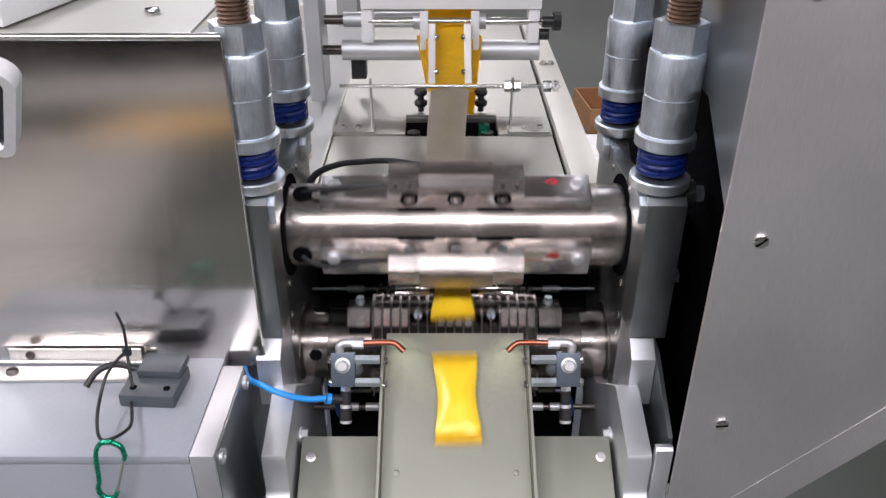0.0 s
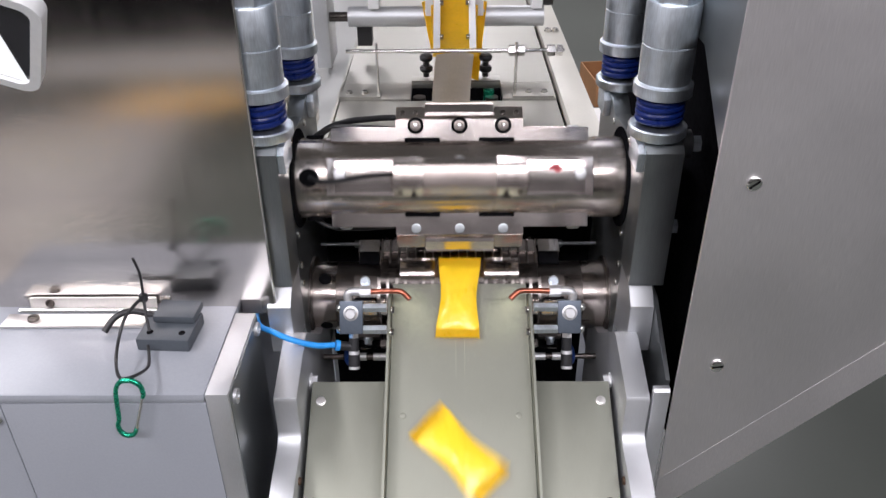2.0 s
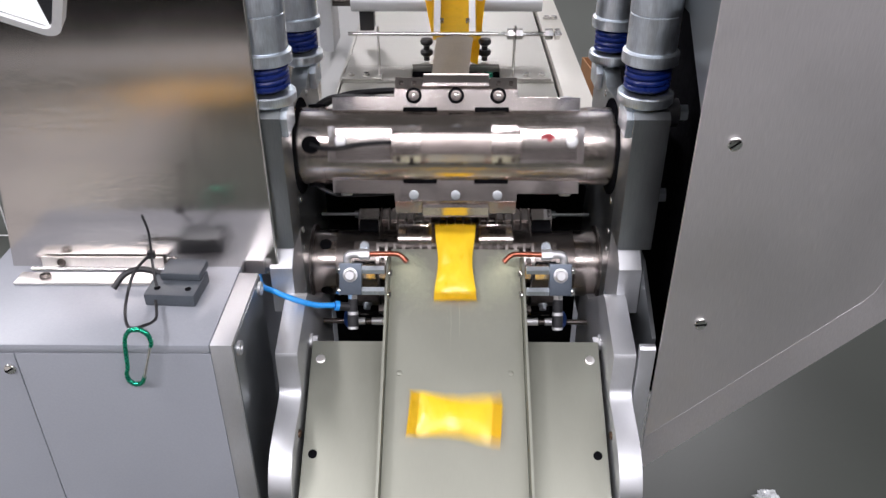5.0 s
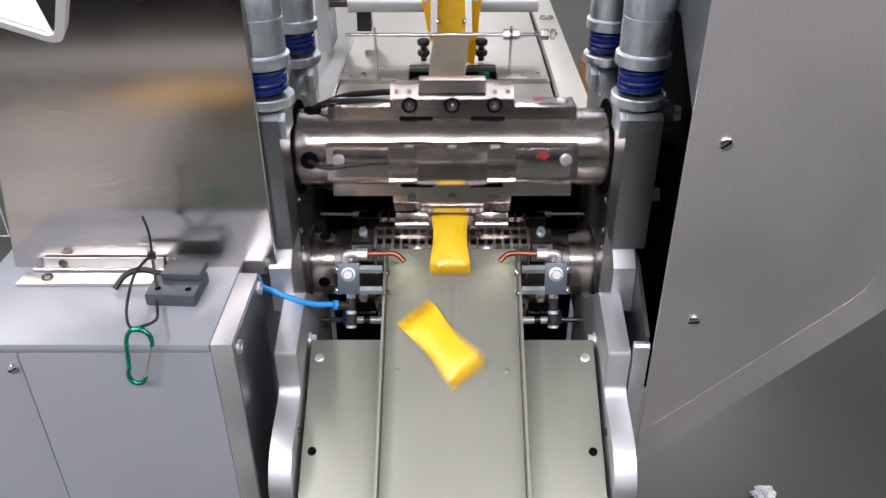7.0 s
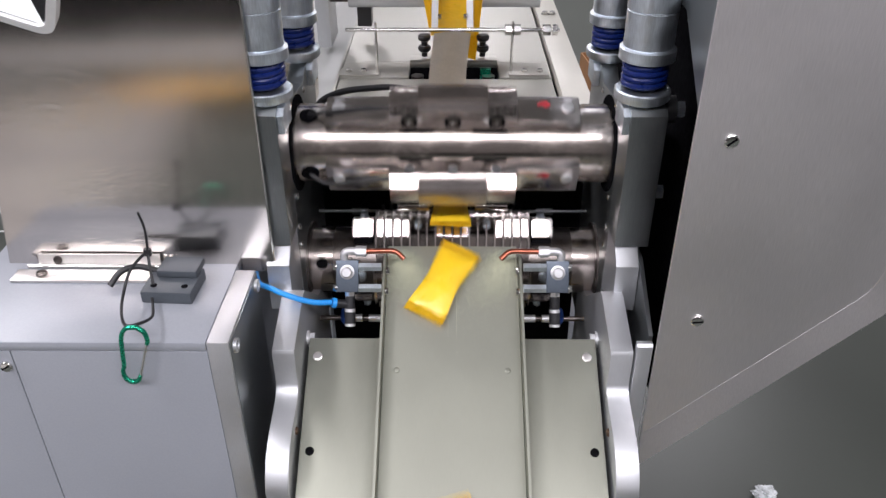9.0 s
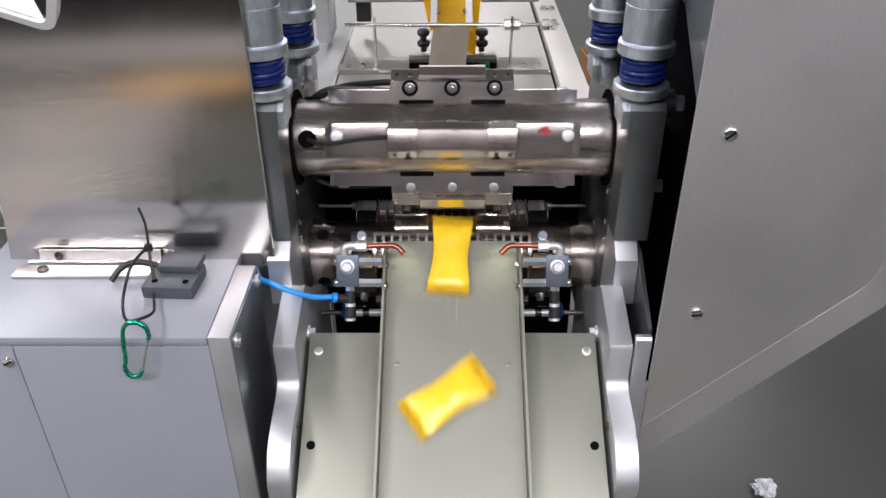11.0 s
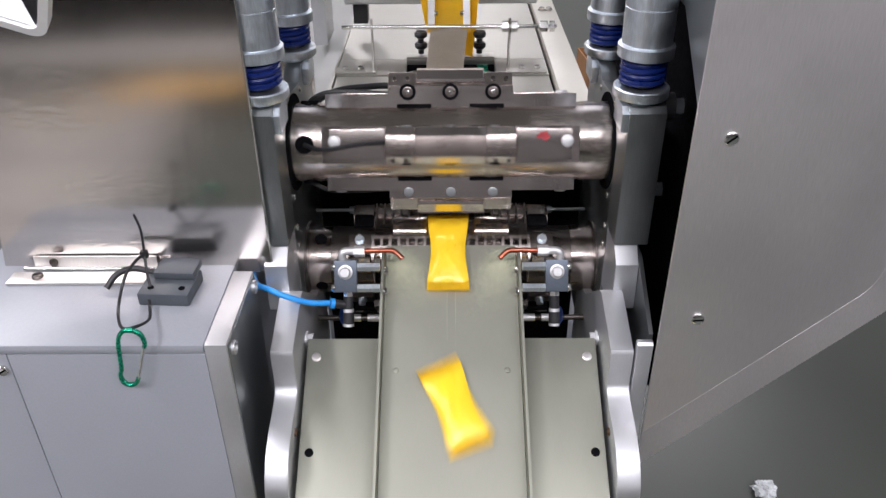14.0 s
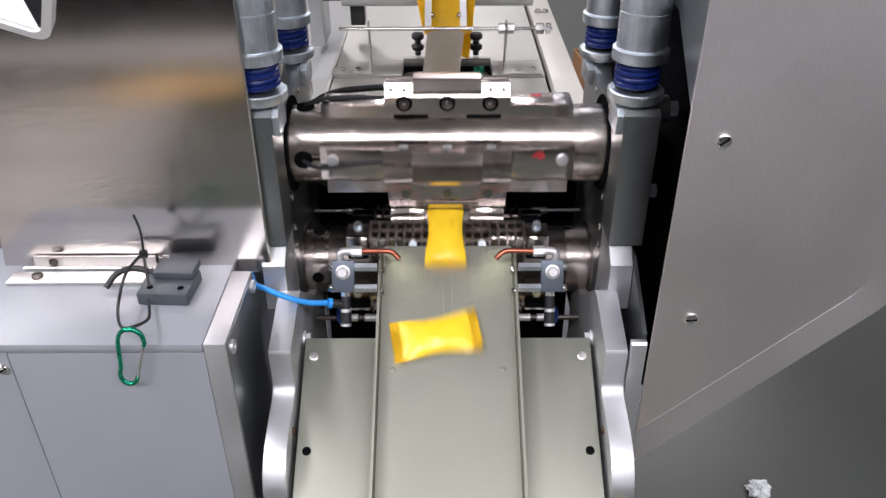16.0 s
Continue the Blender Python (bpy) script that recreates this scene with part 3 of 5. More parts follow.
def lower_roller():
    t = thing("lower_sealing_roller", "turning dark steel counter roller with comb jaws", "sealing roller", pose(0, *LOWER))
    roller_core(t, M_DARK, 0.1235, 0.0345, rim=M_RIM)

    def arc(k, r):
        return (-r * math.sin(radians(k)), r * math.cos(radians(k)))

    def arc_band(b, lo, hi, k0, k1, r0, r1, n=6):
        ks = [k0 + (k1 - k0) * q / n for q in range(n + 1)]
        prism(b, [arc(k, r1) for k in ks] + [arc(k, r0) for k in reversed(ks)], lo, hi, "x")
        return b

    slot = 0.0087
    for i in range(JAWS):
        m = radial(i)
        b = B(); box(b, -0.078, 0.078, -0.0130, 0.0130, 0.024, 0.0440, 0.0008)
        jaw = part("jaw", b, M_DARK, t, at=m)
        for s in SIDES:
            # the anvil is split where the film runs
            b = B()
            shoulder = [(0.0050 + 0.0070 * math.sin(radians(a)), 0.0535 + 0.0065 * math.cos(radians(a))) for a in (0, 18, 36, 54, 72, 90)]
            prism(b, [(-0.0120, 0.0440), *((-u, v) for u, v in reversed(shoulder)), *shoulder, (0.0120, 0.0440)], *sorted((s * 0.0240, s * 0.0580)), "x", 0.0006)
            part("anvil", b, M_JAW, jaw)
            # end clamp: a bright flat top in front, a lower dark body with its bolt behind
            b = B(); prism(b, [(-0.0338, 0.0465), (-0.0378, 0.0300), (-0.0350, 0.0300), (-0.0310, 0.0465)], *sorted((s * 0.0810, s * 0.1025)), "x", 0.0005)
            part("end_clamp", b, M_JAW, jaw)
            # Block painted flat black so that it sinks into the shade behind the clamp.
            b = B(); box(b, *sorted((s * 0.0815, s * 0.1020)), -0.0308, -0.0260, 0.0200, 0.0460, 0.0006)
            part("clamp_block", b, M_VOID, jaw)
            b = B(); arc_band(b, *sorted((s * 0.0805, s * 0.1035)), 4, 33, 0.030, 0.0465)
            part("clamp_body", b, M_DARK, jaw)
            hexbolt(jaw, (s * 0.0925, *arc(12, 0.0465)), (0, *arc(12, 1.0)), 0.0040, 0.006, M_ZINC)
            hexbolt(jaw, (s * 0.0350, *arc(40, 0.0525)), (0, *arc(40, 1.0)), 0.0034, 0.006, M_ZINC)
        b = B(); prism(b, [(-0.0095, 0.0440), (-0.0095, 0.0540), (0.0095, 0.0540), (0.0095, 0.0440)], -0.0237, 0.0237, "x", 0.0005)
        part("film_rest", b, M_TIP, jaw, "brownish film rest between the anvils")
        for k in range(19):
            x = (k - 9) * slot
            b = B(); arc_band(b, x - 0.0013, x + 0.0013, 10.8, 37.5, 0.0480, 0.0552, 5)
            box(b, x - 0.0007, x + 0.0007, -0.0392, -0.0290, 0.0120, 0.0440)
            part("comb_tooth", b, M_COMB, jaw)
        for k in (12.5, 24, 35.5):
            b = B(); arc_band(b, -0.0800, 0.0800, k - 1.9, k + 1.9, 0.0485, 0.0546, 2)
            part("comb_bar", b, M_COMB, jaw)
        b = B(); box(b, -0.0800, 0.0800, -0.0330, -0.0280, 0.0140, 0.0296)
        part("comb_back", b, M_DARK, jaw)
        for k in (-9, -8, -7, -6, -2, -1, 0, 1, 5, 6, 7, 8):
            x = (k + 0.5) * slot
            b = B(); prism(b, [(-0.0335, 0.0462), (-0.0374, 0.0300), (-0.0330, 0.0300), (-0.0295, 0.0462)], x - 0.0031, x + 0.0031, "x")
            part("comb_pad", b, M_JAW, jaw)
        b = B(); lathe(b, [(0.0062, -0.004), (0.0062, 0.0006), (0.0055, 0.0006)], 20)
        part("access_hole", b, M_VOID, t, "dark round access hole", m @ pose(-0.1345, 0, 0.0350))
    return t


UPPER_ROLLER = upper_roller()
LOWER_ROLLER = lower_roller()

for s in SIDES:
    for nm, (yy, zz), q in (("upper", ROLLER, 0.0295), ("lower", LOWER, 0.0295)):
        b = B(); rod(b, (s * 0.149, yy, zz), (s * 0.19, yy, zz), q, 40)
        solid("bearing_hub", b, M_ROLL if nm == "upper" else M_DARK, "round steel bearing hub at the roller end", "bearing hub", group="bearing hubs")

# ---- lower frame: arms, lower bearings, outer plates ----


def frame_arm(s):
    t = thing("frame_arm", "milled aluminium side arm beside the chute", "frame arm", group="frame arms")
    a, c = sorted((s * 0.1385, s * 0.1585))
    poly = [(0.085, 0.885), (0.035, 0.900), (-0.028, 0.950), (-0.036, 0.9515), (-0.0965, 0.9340), (-0.0985, 0.9300), (-0.0985, 0.8980), (-0.1000, 0.8940), (-0.1035, 0.8905), (-0.1090, 0.8875),
            (-0.1200, 0.8850), (-0.1320, 0.8825), (-0.1430, 0.8795), (-0.1540, 0.8755), (-0.1640, 0.8690), (-0.1715, 0.8605), (-0.1765, 0.8520), (-0.179, 0.8450), (-0.178, 0.828), (-0.170, 0.812), (-0.155, 0.790), (-0.150, 0.62), (0.085, 0.62)]
    b = B(); prism(b, poly, a, c, "x", 0.0009)
    part("plate", b, M_ALU, t)
    hexbolt(t, (s * 0.1385, -0.038, 0.9005), (-s, 0, 0), 0.0062, 0.007, M_STUD)
    screw(t, (s * 0.1385, -0.128, 0.868), (-s, 0, 0), 0.0036, 0.002, 10, M_BROWN)


def lower_bearing(s):
    t = thing("lower_bearing", "chamfered aluminium bearing carrier of the lower roller", "bearing carrier", group="lower bearings")
    a, c = sorted((s * 0.1505, s * 0.1715))
    b = B(); prism(b, [(0.14, 0.62), (0.14, 0.990), (-0.012, 0.990), (-0.0275, 0.977), (-0.0300, 0.940), (-0.030, 0.930), (0.035, 0.918), (0.035, 0.62)], a, c, "x", 0.0009)
    part("carrier", b, M_ALU, t)
    ring = B(); lathe(ring, [(0.0405, 0), (0.0405, 0.003), (0.038, 0.0035)], 40)
    part("bearing_ring", ring, M_DARK, t, "dark oily bearing ring", Matrix.Translation((s * 0.1505, LOWER[0], LOWER[1])) @ pose(0, 0, 0, 0, -90 * s, 0))


for s in SIDES:
    frame_arm(s)
    lower_bearing(s)


def outer_plate():
    t = thing("outer_plate", "light grey outer mounting plate beside the arm", "mounting plate")
    b = B(); prism(b, [(-0.098, 0.70), (-0.098, 0.940), (-0.096, 0.9425), (-0.092, 0.9425), (-0.088, 0.70)], 0.1605, 0.1745, "x", 0.0008)
    part("front_strip", b, M_ALU, t)
    b = B(); prism(b, [(-0.088, 0.70), (-0.088, 0.945), (-0.02, 0.982), (0.12, 0.985), (0.12, 0.70)], 0.1720, 0.1755, "x")
    part("web", b, M_BLOCK, t)


outer_plate()

# ---- chute with covers ----
SLOPE = 29.55
SL = math.tan(radians(SLOPE))


def chute_z(y):
    return 0.8974 + SL * (y + 0.08)


CHUTE = pose(0, -0.08, 0.8974, SLOPE, 0, 0)  # local x across, y up the slope, z off the surface


def chute():
    t = thing("sachet_chute", "satin stainless sachet chute with folded side walls", "chute", CHUTE)
    b = B(); box(b, -0.0635, 0.0635, -0.205, 0.1295, -0.0020, 0.0)
    part("chute_floor", b, M_CHUTE, t)
    for s in SIDES:
        b = B()
        lo, hi = s * 0.0640, s * 0.0668
        prism(b, [(lo, -0.0020), (lo, 0.0120), (s * 0.0645, 0.0128), (hi, 0.0128), (hi, -0.0020)], -0.205, 0.115, "y")
        part("side_wall", b, M_CHUTE, t)
        screw(t, (s * 0.051, 0.0, 0.0), (0, 0, 1), 0.0027, 0.0010, 50 + 40 * s, M_CHUTE)
        for y in (0.098, 0.076):
            hexbolt(t, (s * 0.0640, y, 0.0075), (-s, 0, 0), 0.0036, 0.003)


def dust():
    rnd = random.Random(5)
    verts, faces = [], []
    for s in SIDES:
        for _ in range(34000):
            g = abs(rnd.gauss(0, 0.026))
            x = s * min(0.0625, max(0.004, 0.050 - 0.35 * g + rnd.gauss(0, 0.0075 + 0.25 * g)))
            y = rnd.uniform(0.108, 0.127) - g
            r = rnd.uniform(0.00006, 0.00016)
            a = rnd.uniform(0, 6.28)
            n = len(verts)
            for k in range(3):
                verts.append((x + r * math.cos(a + 2.1 * k), y + 1.6 * r * math.sin(a + 2.1 * k), 0.0001))
            verts.append((x, y, 0.0001 + 0.35 * r))
            faces += [(n, n + 1, n + 3), (n + 1, n + 2, n + 3), (n + 2, n, n + 3)]
    me = bpy.data.meshes.new("product_dust")
    me.from_pydata(verts, [], faces)
    me.materials.append(M_DUST)
    ob = tagged(new("product_dust", me), "pale yellowish product dust scattered on the chute", "dust", "", "stuff")
    ob.matrix_basis = CHUTE


dust()


def chute_cover(s):
    t = thing("chute_cover", "satin stainless cover plate beside the chute", "cover plate", pose(0, -0.064, 0.900, SLOPE, 0, 0), "chute covers")
    a, c = sorted((s * 0.0675, s * 0.1345))
    b = B(); box(b, a, c, -0.205, 0.0185, -0.0030, 0.0, 0.0008)
    part("plate", b, M_CHUTE, t)
    a, c = sorted((s * 0.1320, s * 0.1345))
    b = B(); box(b, a, c, -0.205, 0.0185, -0.030, -0.0032)
    part("flange", b, M_CHUTE, t)
    screw(t, (s * 0.1255, 0.0, 0.0), (0, 0, 1), 0.0044, 0.0014, 20 + 60 * s, M_LEAF, False)
    b = B(); lathe(b, [(0.0040, 0), (0.0040, 0.0004), (0.0030, 0.0005)], 20)
    part("hole", b, M_VOID, t, "dark empty screw hole", pose(s * 0.1255, -0.0885, 0.0))


chute()
for s in SIDES:
    chute_cover(s)

# ---- blow-off nozzles ----


def air_nozzle(s):
    t = thing("air_nozzle", "slate blow-off block with copper nozzle and steel spacers", "air nozzle", group="air nozzles")
    X = s * 0.0985
    y, z = -0.022, 0.962
    tilt = pose(X, y, z, 62, 0, 0)  # local z towards the camera side, y up the face
    b = B(); box(b, -0.0105, 0.0105, -0.0150, 0.0150, -0.008, 0.0, 0.0008)
    blk = part("block", b, M_SLATE_AL, t, at=tilt)
    b = B(); lathe(b, [(0.0068, 0), (0.0068, 0.0012), (0.0052, 0.0016), (0.0050, 0.0052), (0.0040, 0.0062)], 22)
    part("clamp_screw", b, M_STUD, blk, at=pose(0, 0.004, 0.0))
    for v in (0.0085, -0.0115):
        b = B()
        inner, outer = (X - s * 0.0105), s * 0.0668
        p = tilt @ Vector((0, v, -0.004))
        bmesh.ops.create_cone(b, cap_ends=True, segments=6, radius1=0.0042, radius2=0.0042, depth=abs(inner - outer),
                              matrix=Matrix.Translation(((inner + outer) / 2, p.y, p.z)) @ pose(0, 0, 0, 0, 90, 0) @ pose(0, 0, 0, 0, 0, 30))
        part("spacer", b, M_ZINC, t)
        hexbolt(t, (X + s * 0.0105, p.y, p.z), (s, 0, 0), 0.0034, 0.003)
    e = tilt @ Vector((s * 0.003, 0.0150, -0.004))
    up = e + Vector((0, 0.002, 0.0085))
    b = B(); sweep(b, smooth_path([e, e + Vector((0, 0.001, 0.006)), up + Vector((-s * 0.004, 0, 0.0)), up + Vector((-s * 0.013, 0, 0.0))], 6), 0.0038, 12)
    part("elbow", b, M_STUD, t)
    b = B()
    bmesh.ops.create_cone(b, cap_ends=True, segments=6, radius1=0.0052, radius2=0.0052, depth=0.010, matrix=Matrix.Translation(up + Vector((-s * 0.016, 0, 0))) @ pose(0, 0, 0, 0, 90, 0))
    part("union_nut", b, M_STUD, t)
    b = B()
    c0 = up + Vector((-s * 0.020, 0, 0))
    sweep(b, smooth_path([c0, c0 + Vector((-s * 0.020, 0, 0.0005)), c0 + Vector((-s * 0.029, -0.001, 0.0)), c0 + Vector((-s * 0.0365, -0.006, -0.0045))], 8), 0.0025, 12)
    part("copper_tube", b, M_COPPER, t, "bent copper nozzle tube")
    d0 = tilt @ Vector((-s * 0.002, -0.0150, -0.004))
    dn = (tilt.to_3x3() @ Vector((0, -1, 0))).normalized()
    b = B()
    rod(b, d0, d0 + dn * 0.004, 0.0048, 6)
    part("union_nut", b, M_CHROME, t)
    b = B()
    rod(b, d0 + dn * 0.004, d0 + dn * 0.016, 0.0046, 18)
    rod(b, d0 + dn * 0.019, d0 + dn * 0.030, 0.0052, 18)
    part("push_fitting", b, M_BLACK, t, "black push-in air fitting")
    b = B(); rod(b, d0 + dn * 0.016, d0 + dn * 0.019, 0.0050, 18)
    part("fitting_ring", b, M_STUD, t)
    b = B(); rod(b, d0 + dn * 0.030, d0 + dn * 0.0325, 0.0050, 18)
    part("fitting_ring", b, M_STUD, t)
    if s < 0:
        side = d0 + dn * 0.012
        b = B(); rod(b, side + Vector((-0.003, 0, 0)), (-0.109, -0.0345, 0.9400), 0.0042, 16)
        part("push_fitting", b, M_BLACK, t)
        b = B(); rod(b, (-0.109, -0.0345, 0.9400), (-0.1125, -0.0353, 0.9411), 0.0048, 16)
        part("release_collar", b, M_HOSE, t, "blue release collar")


for s in SIDES:
    air_nozzle(s)
b = B(); sweep(b, smooth_path([(-0.1135, -0.0355, 0.9415), (-0.130, -0.042, 0.9465), (-0.150, -0.0455, 0.9560), (-0.168, -0.0370, 0.9585), (-0.1820, -0.0240, 0.9555), (-0.190, 0.0, 0.9550)], 8), 0.0027, 14)
solid("air_hose", b, M_HOSE, "bright blue plastic air hose", "air hose", group="air hoses")
for s in SIDES:
    b = B(); sweep(b, smooth_path([(s * 0.097, -0.020, 0.918), (s * 0.103, -0.016, 0.904), (s * 0.109, 0.0, 0.896), (s * 0.112, 0.03, 0.885), (s * 0.112, 0.06, 0.86)], 8), 0.0027, 12)
    solid("air_hose", b, M_NAVY, "dark blue plastic air hose in the dark housing", "air hose", group="air hoses")

# ---- left side: guard, housing, switch, tie and carabiner ----


def guard_cover():
    t = thing("guard_cover", "brushed stainless guard cover with a folded top edge", "guard cover")
    # leaning sheet: lower edge nearer, upper edge further back
    p0, p1 = (-0.0247, 0.9690), (-0.0195, 1.2525)
    th = 0.0025
    b = B()
    rim = [(-0.412, *p0), (-0.1648, *p0), (-0.1652, *p1), (-0.375, *p1)]
    front = [b.verts.new(v) for v in rim]
    back = [b.verts.new((x, y + th, z)) for x, y, z in rim]
    b.faces.new(front), b.faces.new(back[::-1])
    for k in range(4):
        b.faces.new((front[k], back[k], back[(k + 1) % 4], front[(k + 1) % 4]))
    bmesh.ops.bevel(b, geom=b.edges[:], offset=0.0006, segments=2, affect="EDGES")
    sheet_uv(b, 0, 2)
    part("front_sheet", b, M_GUARD, t)
    b = B(); prism(b, [(p1[0] + 0.0026, p1[1] - 0.0025), (p1[0] + 0.0026, p1[1] - 0.0002), (0.42, 1.2545), (0.42, 1.2520)], -0.338, -0.1900, "x")
    part("top_sheet", b, M_TOPSHEET, t, "pale painted top sheet")
    b = B(); prism(b, [(0.190, 0.972), (0.190, 1.2485), (0.42, 1.2485), (0.42, 0.972)], -0.1880, -0.1860, "x")
    sheet_uv(b, 1, 2)
    part("side_sheet", b, M_GUARD, t)
    b = B(); rod(b, (-0.375, p1[0] + 0.001, p1[1]), (-0.1652, p1[0] + 0.001, p1[1]), 0.0028, 12)
    part("folded_edge", b, M_CHROME, t, "bright folded top edge")
    b = B(); rod(b, (-0.1645, p0[0] + 0.0012, p0[1]), (-0.1649, p1[0] + 0.0012, p1[1]), 0.0011, 8)
    part("bare_edge", b, M_CHROME, t, "bright cut edge")
    screw(t, (-0.2320, 0.045, 1.2532), (0, 0, 1), 0.006, 0.004, 20)


guard_cover()


def hinge():
    t = thing("strip_hinge", "bright steel strip hinge under the guard cover", "strip hinge")
    b = B(); box(b, -0.395, -0.272, -0.0570, -0.0390, 0.9775, 0.9800, 0.0006)
    part("lower_leaf", b, M_LEAF, t)
    b = B(); prism(b, [(-0.0300, 0.9785), (-0.0280, 0.9785), (-0.0262, 0.9890), (-0.0282, 0.9890)], -0.380, -0.268, "x")
    part("upper_leaf", b, M_LEAF, t)
    b = B(); rod(b, (-0.388, -0.0335, 0.9797), (-0.260, -0.0335, 0.9797), 0.0022, 14)
    part("pin", b, M_CHROME, t)
    screw(t, (-0.370, -0.047, 0.9800), (0, 0, 1), 0.005, 0.003, 10, M_DARK)
    screw(t, (-0.362, -0.0290, 0.9840), (0, -1, 0.17), 0.004, 0.002, 50, M_DARK)


hinge()


def touch_display():
    """Operator display in a white rounded frame, tilted towards the operator; it reaches out of view."""
    t = thing("operator_display", "operator display with a white rounded frame", "display")
    up = Vector((0.4271, -0.4682, 0.7735)).normalized()
    left = Vector((-0.8971, -0.1794, 0.4037))
    left = (left - left.dot(up) * up).normalized()
    nrm = up.cross(left)
    if nrm.y > 0:
        nrm = -nrm
    base = Vector((-0.2105, -0.2271, 1.2533))
    m = Matrix((( -left.x, up.x, nrm.x, base.x), (-left.y, up.y, nrm.y, base.y), (-left.z, up.z, nrm.z, base.z), (0, 0, 0, 1)))
    w, h, rim, rad = 0.105, 0.0640, 0.0048, 0.009

    def rounded(w0, w1, h0, h1, r):
        pts = []
        for cx, cy, a0 in ((w1 - r, h0 + r, -90), (w1 - r, h1 - r, 0), (w0 + r, h1 - r, 90), (w0 + r, h0 + r, 180)):
            pts += [(cx + r * math.cos(radians(a0 + k * 18)), cy + r * math.sin(radians(a0 + k * 18))) for k in range(6)]
        return pts
    b = B()
    outer, inner = rounded(-w, 0, 0, h, rad), rounded(-w + rim, -rim, rim, h - rim, rad - 0.0035)
    k = len(outer)
    rings = [[b.verts.new((x, y, z)) for x, y in ring] for ring, z in ((outer, -0.007), (outer, 0.0015), (inner, 0.0015), (inner, -0.007))]
    for i in range(4):
        r0, r1 = rings[i], rings[(i + 1) % 4]
        for j in range(k):
            b.faces.new((r0[j], r0[(j + 1) % k], r1[(j + 1) % k], r1[j]))
    part("frame", b, M_WHITE, t, at=m)
    b = B(); prism(b, rounded(-w + rim + 0.0002, -rim - 0.0002, rim + 0.0002, h - rim - 0.0002, rad - 0.0037), -0.006, -0.001, "z")
    part("screen", b, M_SCREEN, t, "dark glossy screen glass", at=m)
    b = B(); prism(b, [(-w + rim + 0.001, rim + 0.001), (-rim - 0.0012, rim + 0.001), (-0.0270, h - rim - 0.001), (-w + rim + 0.001, h - rim - 0.001)], -0.0009, -0.0006, "z")
    part("lit_area", b, M_LIT, t, "bright white lit screen area", at=m)
    b = B(); box(b, -0.075, -0.045, 0.015, 0.045, -0.012, -0.0072)
    part("mount", b, M_WHITE, t, at=m)
    b = B(); sweep(b, smooth_path([m @ Vector((-0.06, 0.03, -0.010)), m @ Vector((-0.075, 0.03, -0.05)), (-0.345, -0.13, 1.30), (-0.40, -0.02, 1.30), (-0.43, 0.06, 1.30), (-0.45, 0.10, 1.16), (-0.45, 0.10, 0.9)], 6), 0.009, 12)
    part("arm", b, M_WHITE, t)


touch_display()


def drive_housing():
    t = thing("drive_housing", "grey painted drive housing with metal end plates", "drive housing")
    b = B(); box(b, -0.3585, -0.1985, -0.1402, 0.10, 0.45, 0.9675, 0.0004)
    part("body", b, M_PAINT, t)
    b = B(); box(b, -0.430, -0.1985, -0.1405, 0.10, 0.9680, 0.9770, 0.0030)
    part("lid", b, M_PAINT, t)
    b = B(); box(b, -0.1980, -0.1800, -0.1410, -0.035, 0.45, 0.9775, 0.0012)
    e = part("end_plate", b, M_ALU, t, "bare aluminium end plate")
    # Added thin sheet: its darker grey stands in for shade on this side.
    b = B(); box(b, -0.1800, -0.1792, -0.1385, -0.036, 0.45, 0.9750, 0.0002)
    part("side_cover", b, M_BLOCK, t, "thin darker sheet added to paint shade on the end plate side")
    for y, z in ((-0.128, 0.965), (-0.045, 0.967)):
        screw(e, (-0.1792, y, z), (1, 0, 0), 0.0062, 0.003, 30, M_ALU, False, True)
    b = B(); box(b, -0.430, -0.3595, -0.1400, 0.10, 0.45, 0.9675, 0.0006)
    e = part("end_plate", b, M_PAINT, t)
    screw(e, (-0.366, -0.1400, 0.952), (0, -1, 0), 0.0050, 0.003, 30, M_CHROME)


drive_housing()


def safety_switch():
    t = thing("safety_switch", "slate grey plastic safety switch on the housing", "safety switch", pose(-0.2400, -0.066, 0.9772, 0, 0, -3))
    b = B(); box(b, -0.0260, 0.0180, -0.022, 0.018, 0.0, 0.0118, 0.0018)
    part("base", b, M_SLATE, t)
    b = B(); box(b, -0.0185, 0.0170, 0.0000, 0.0250, 0.0120, 0.0190, 0.0020)
    part("actuator", b, M_SLATE, t)
    for x in (-0.017, 0.010):
        b = B(); lathe(b, [(0.0028, 0), (0.0028, 0.0005), (0.0020, 0.0006)], 18)
        part("screw_hole", b, M_VOID, t, at=pose(x, -0.012, 0.0118))
    b = B(); sweep(b, smooth_path([(-0.014, 0.010, 0.009), (-0.026, 0.012, 0.012), (-0.042, 0.013, 0.014), (-0.054, 0.006, 0.012), (-0.061, -0.004, 0.0040)], 8), 0.0028, 12)
    part("cable", b, M_BLACK, t, "short black cable")


safety_switch()


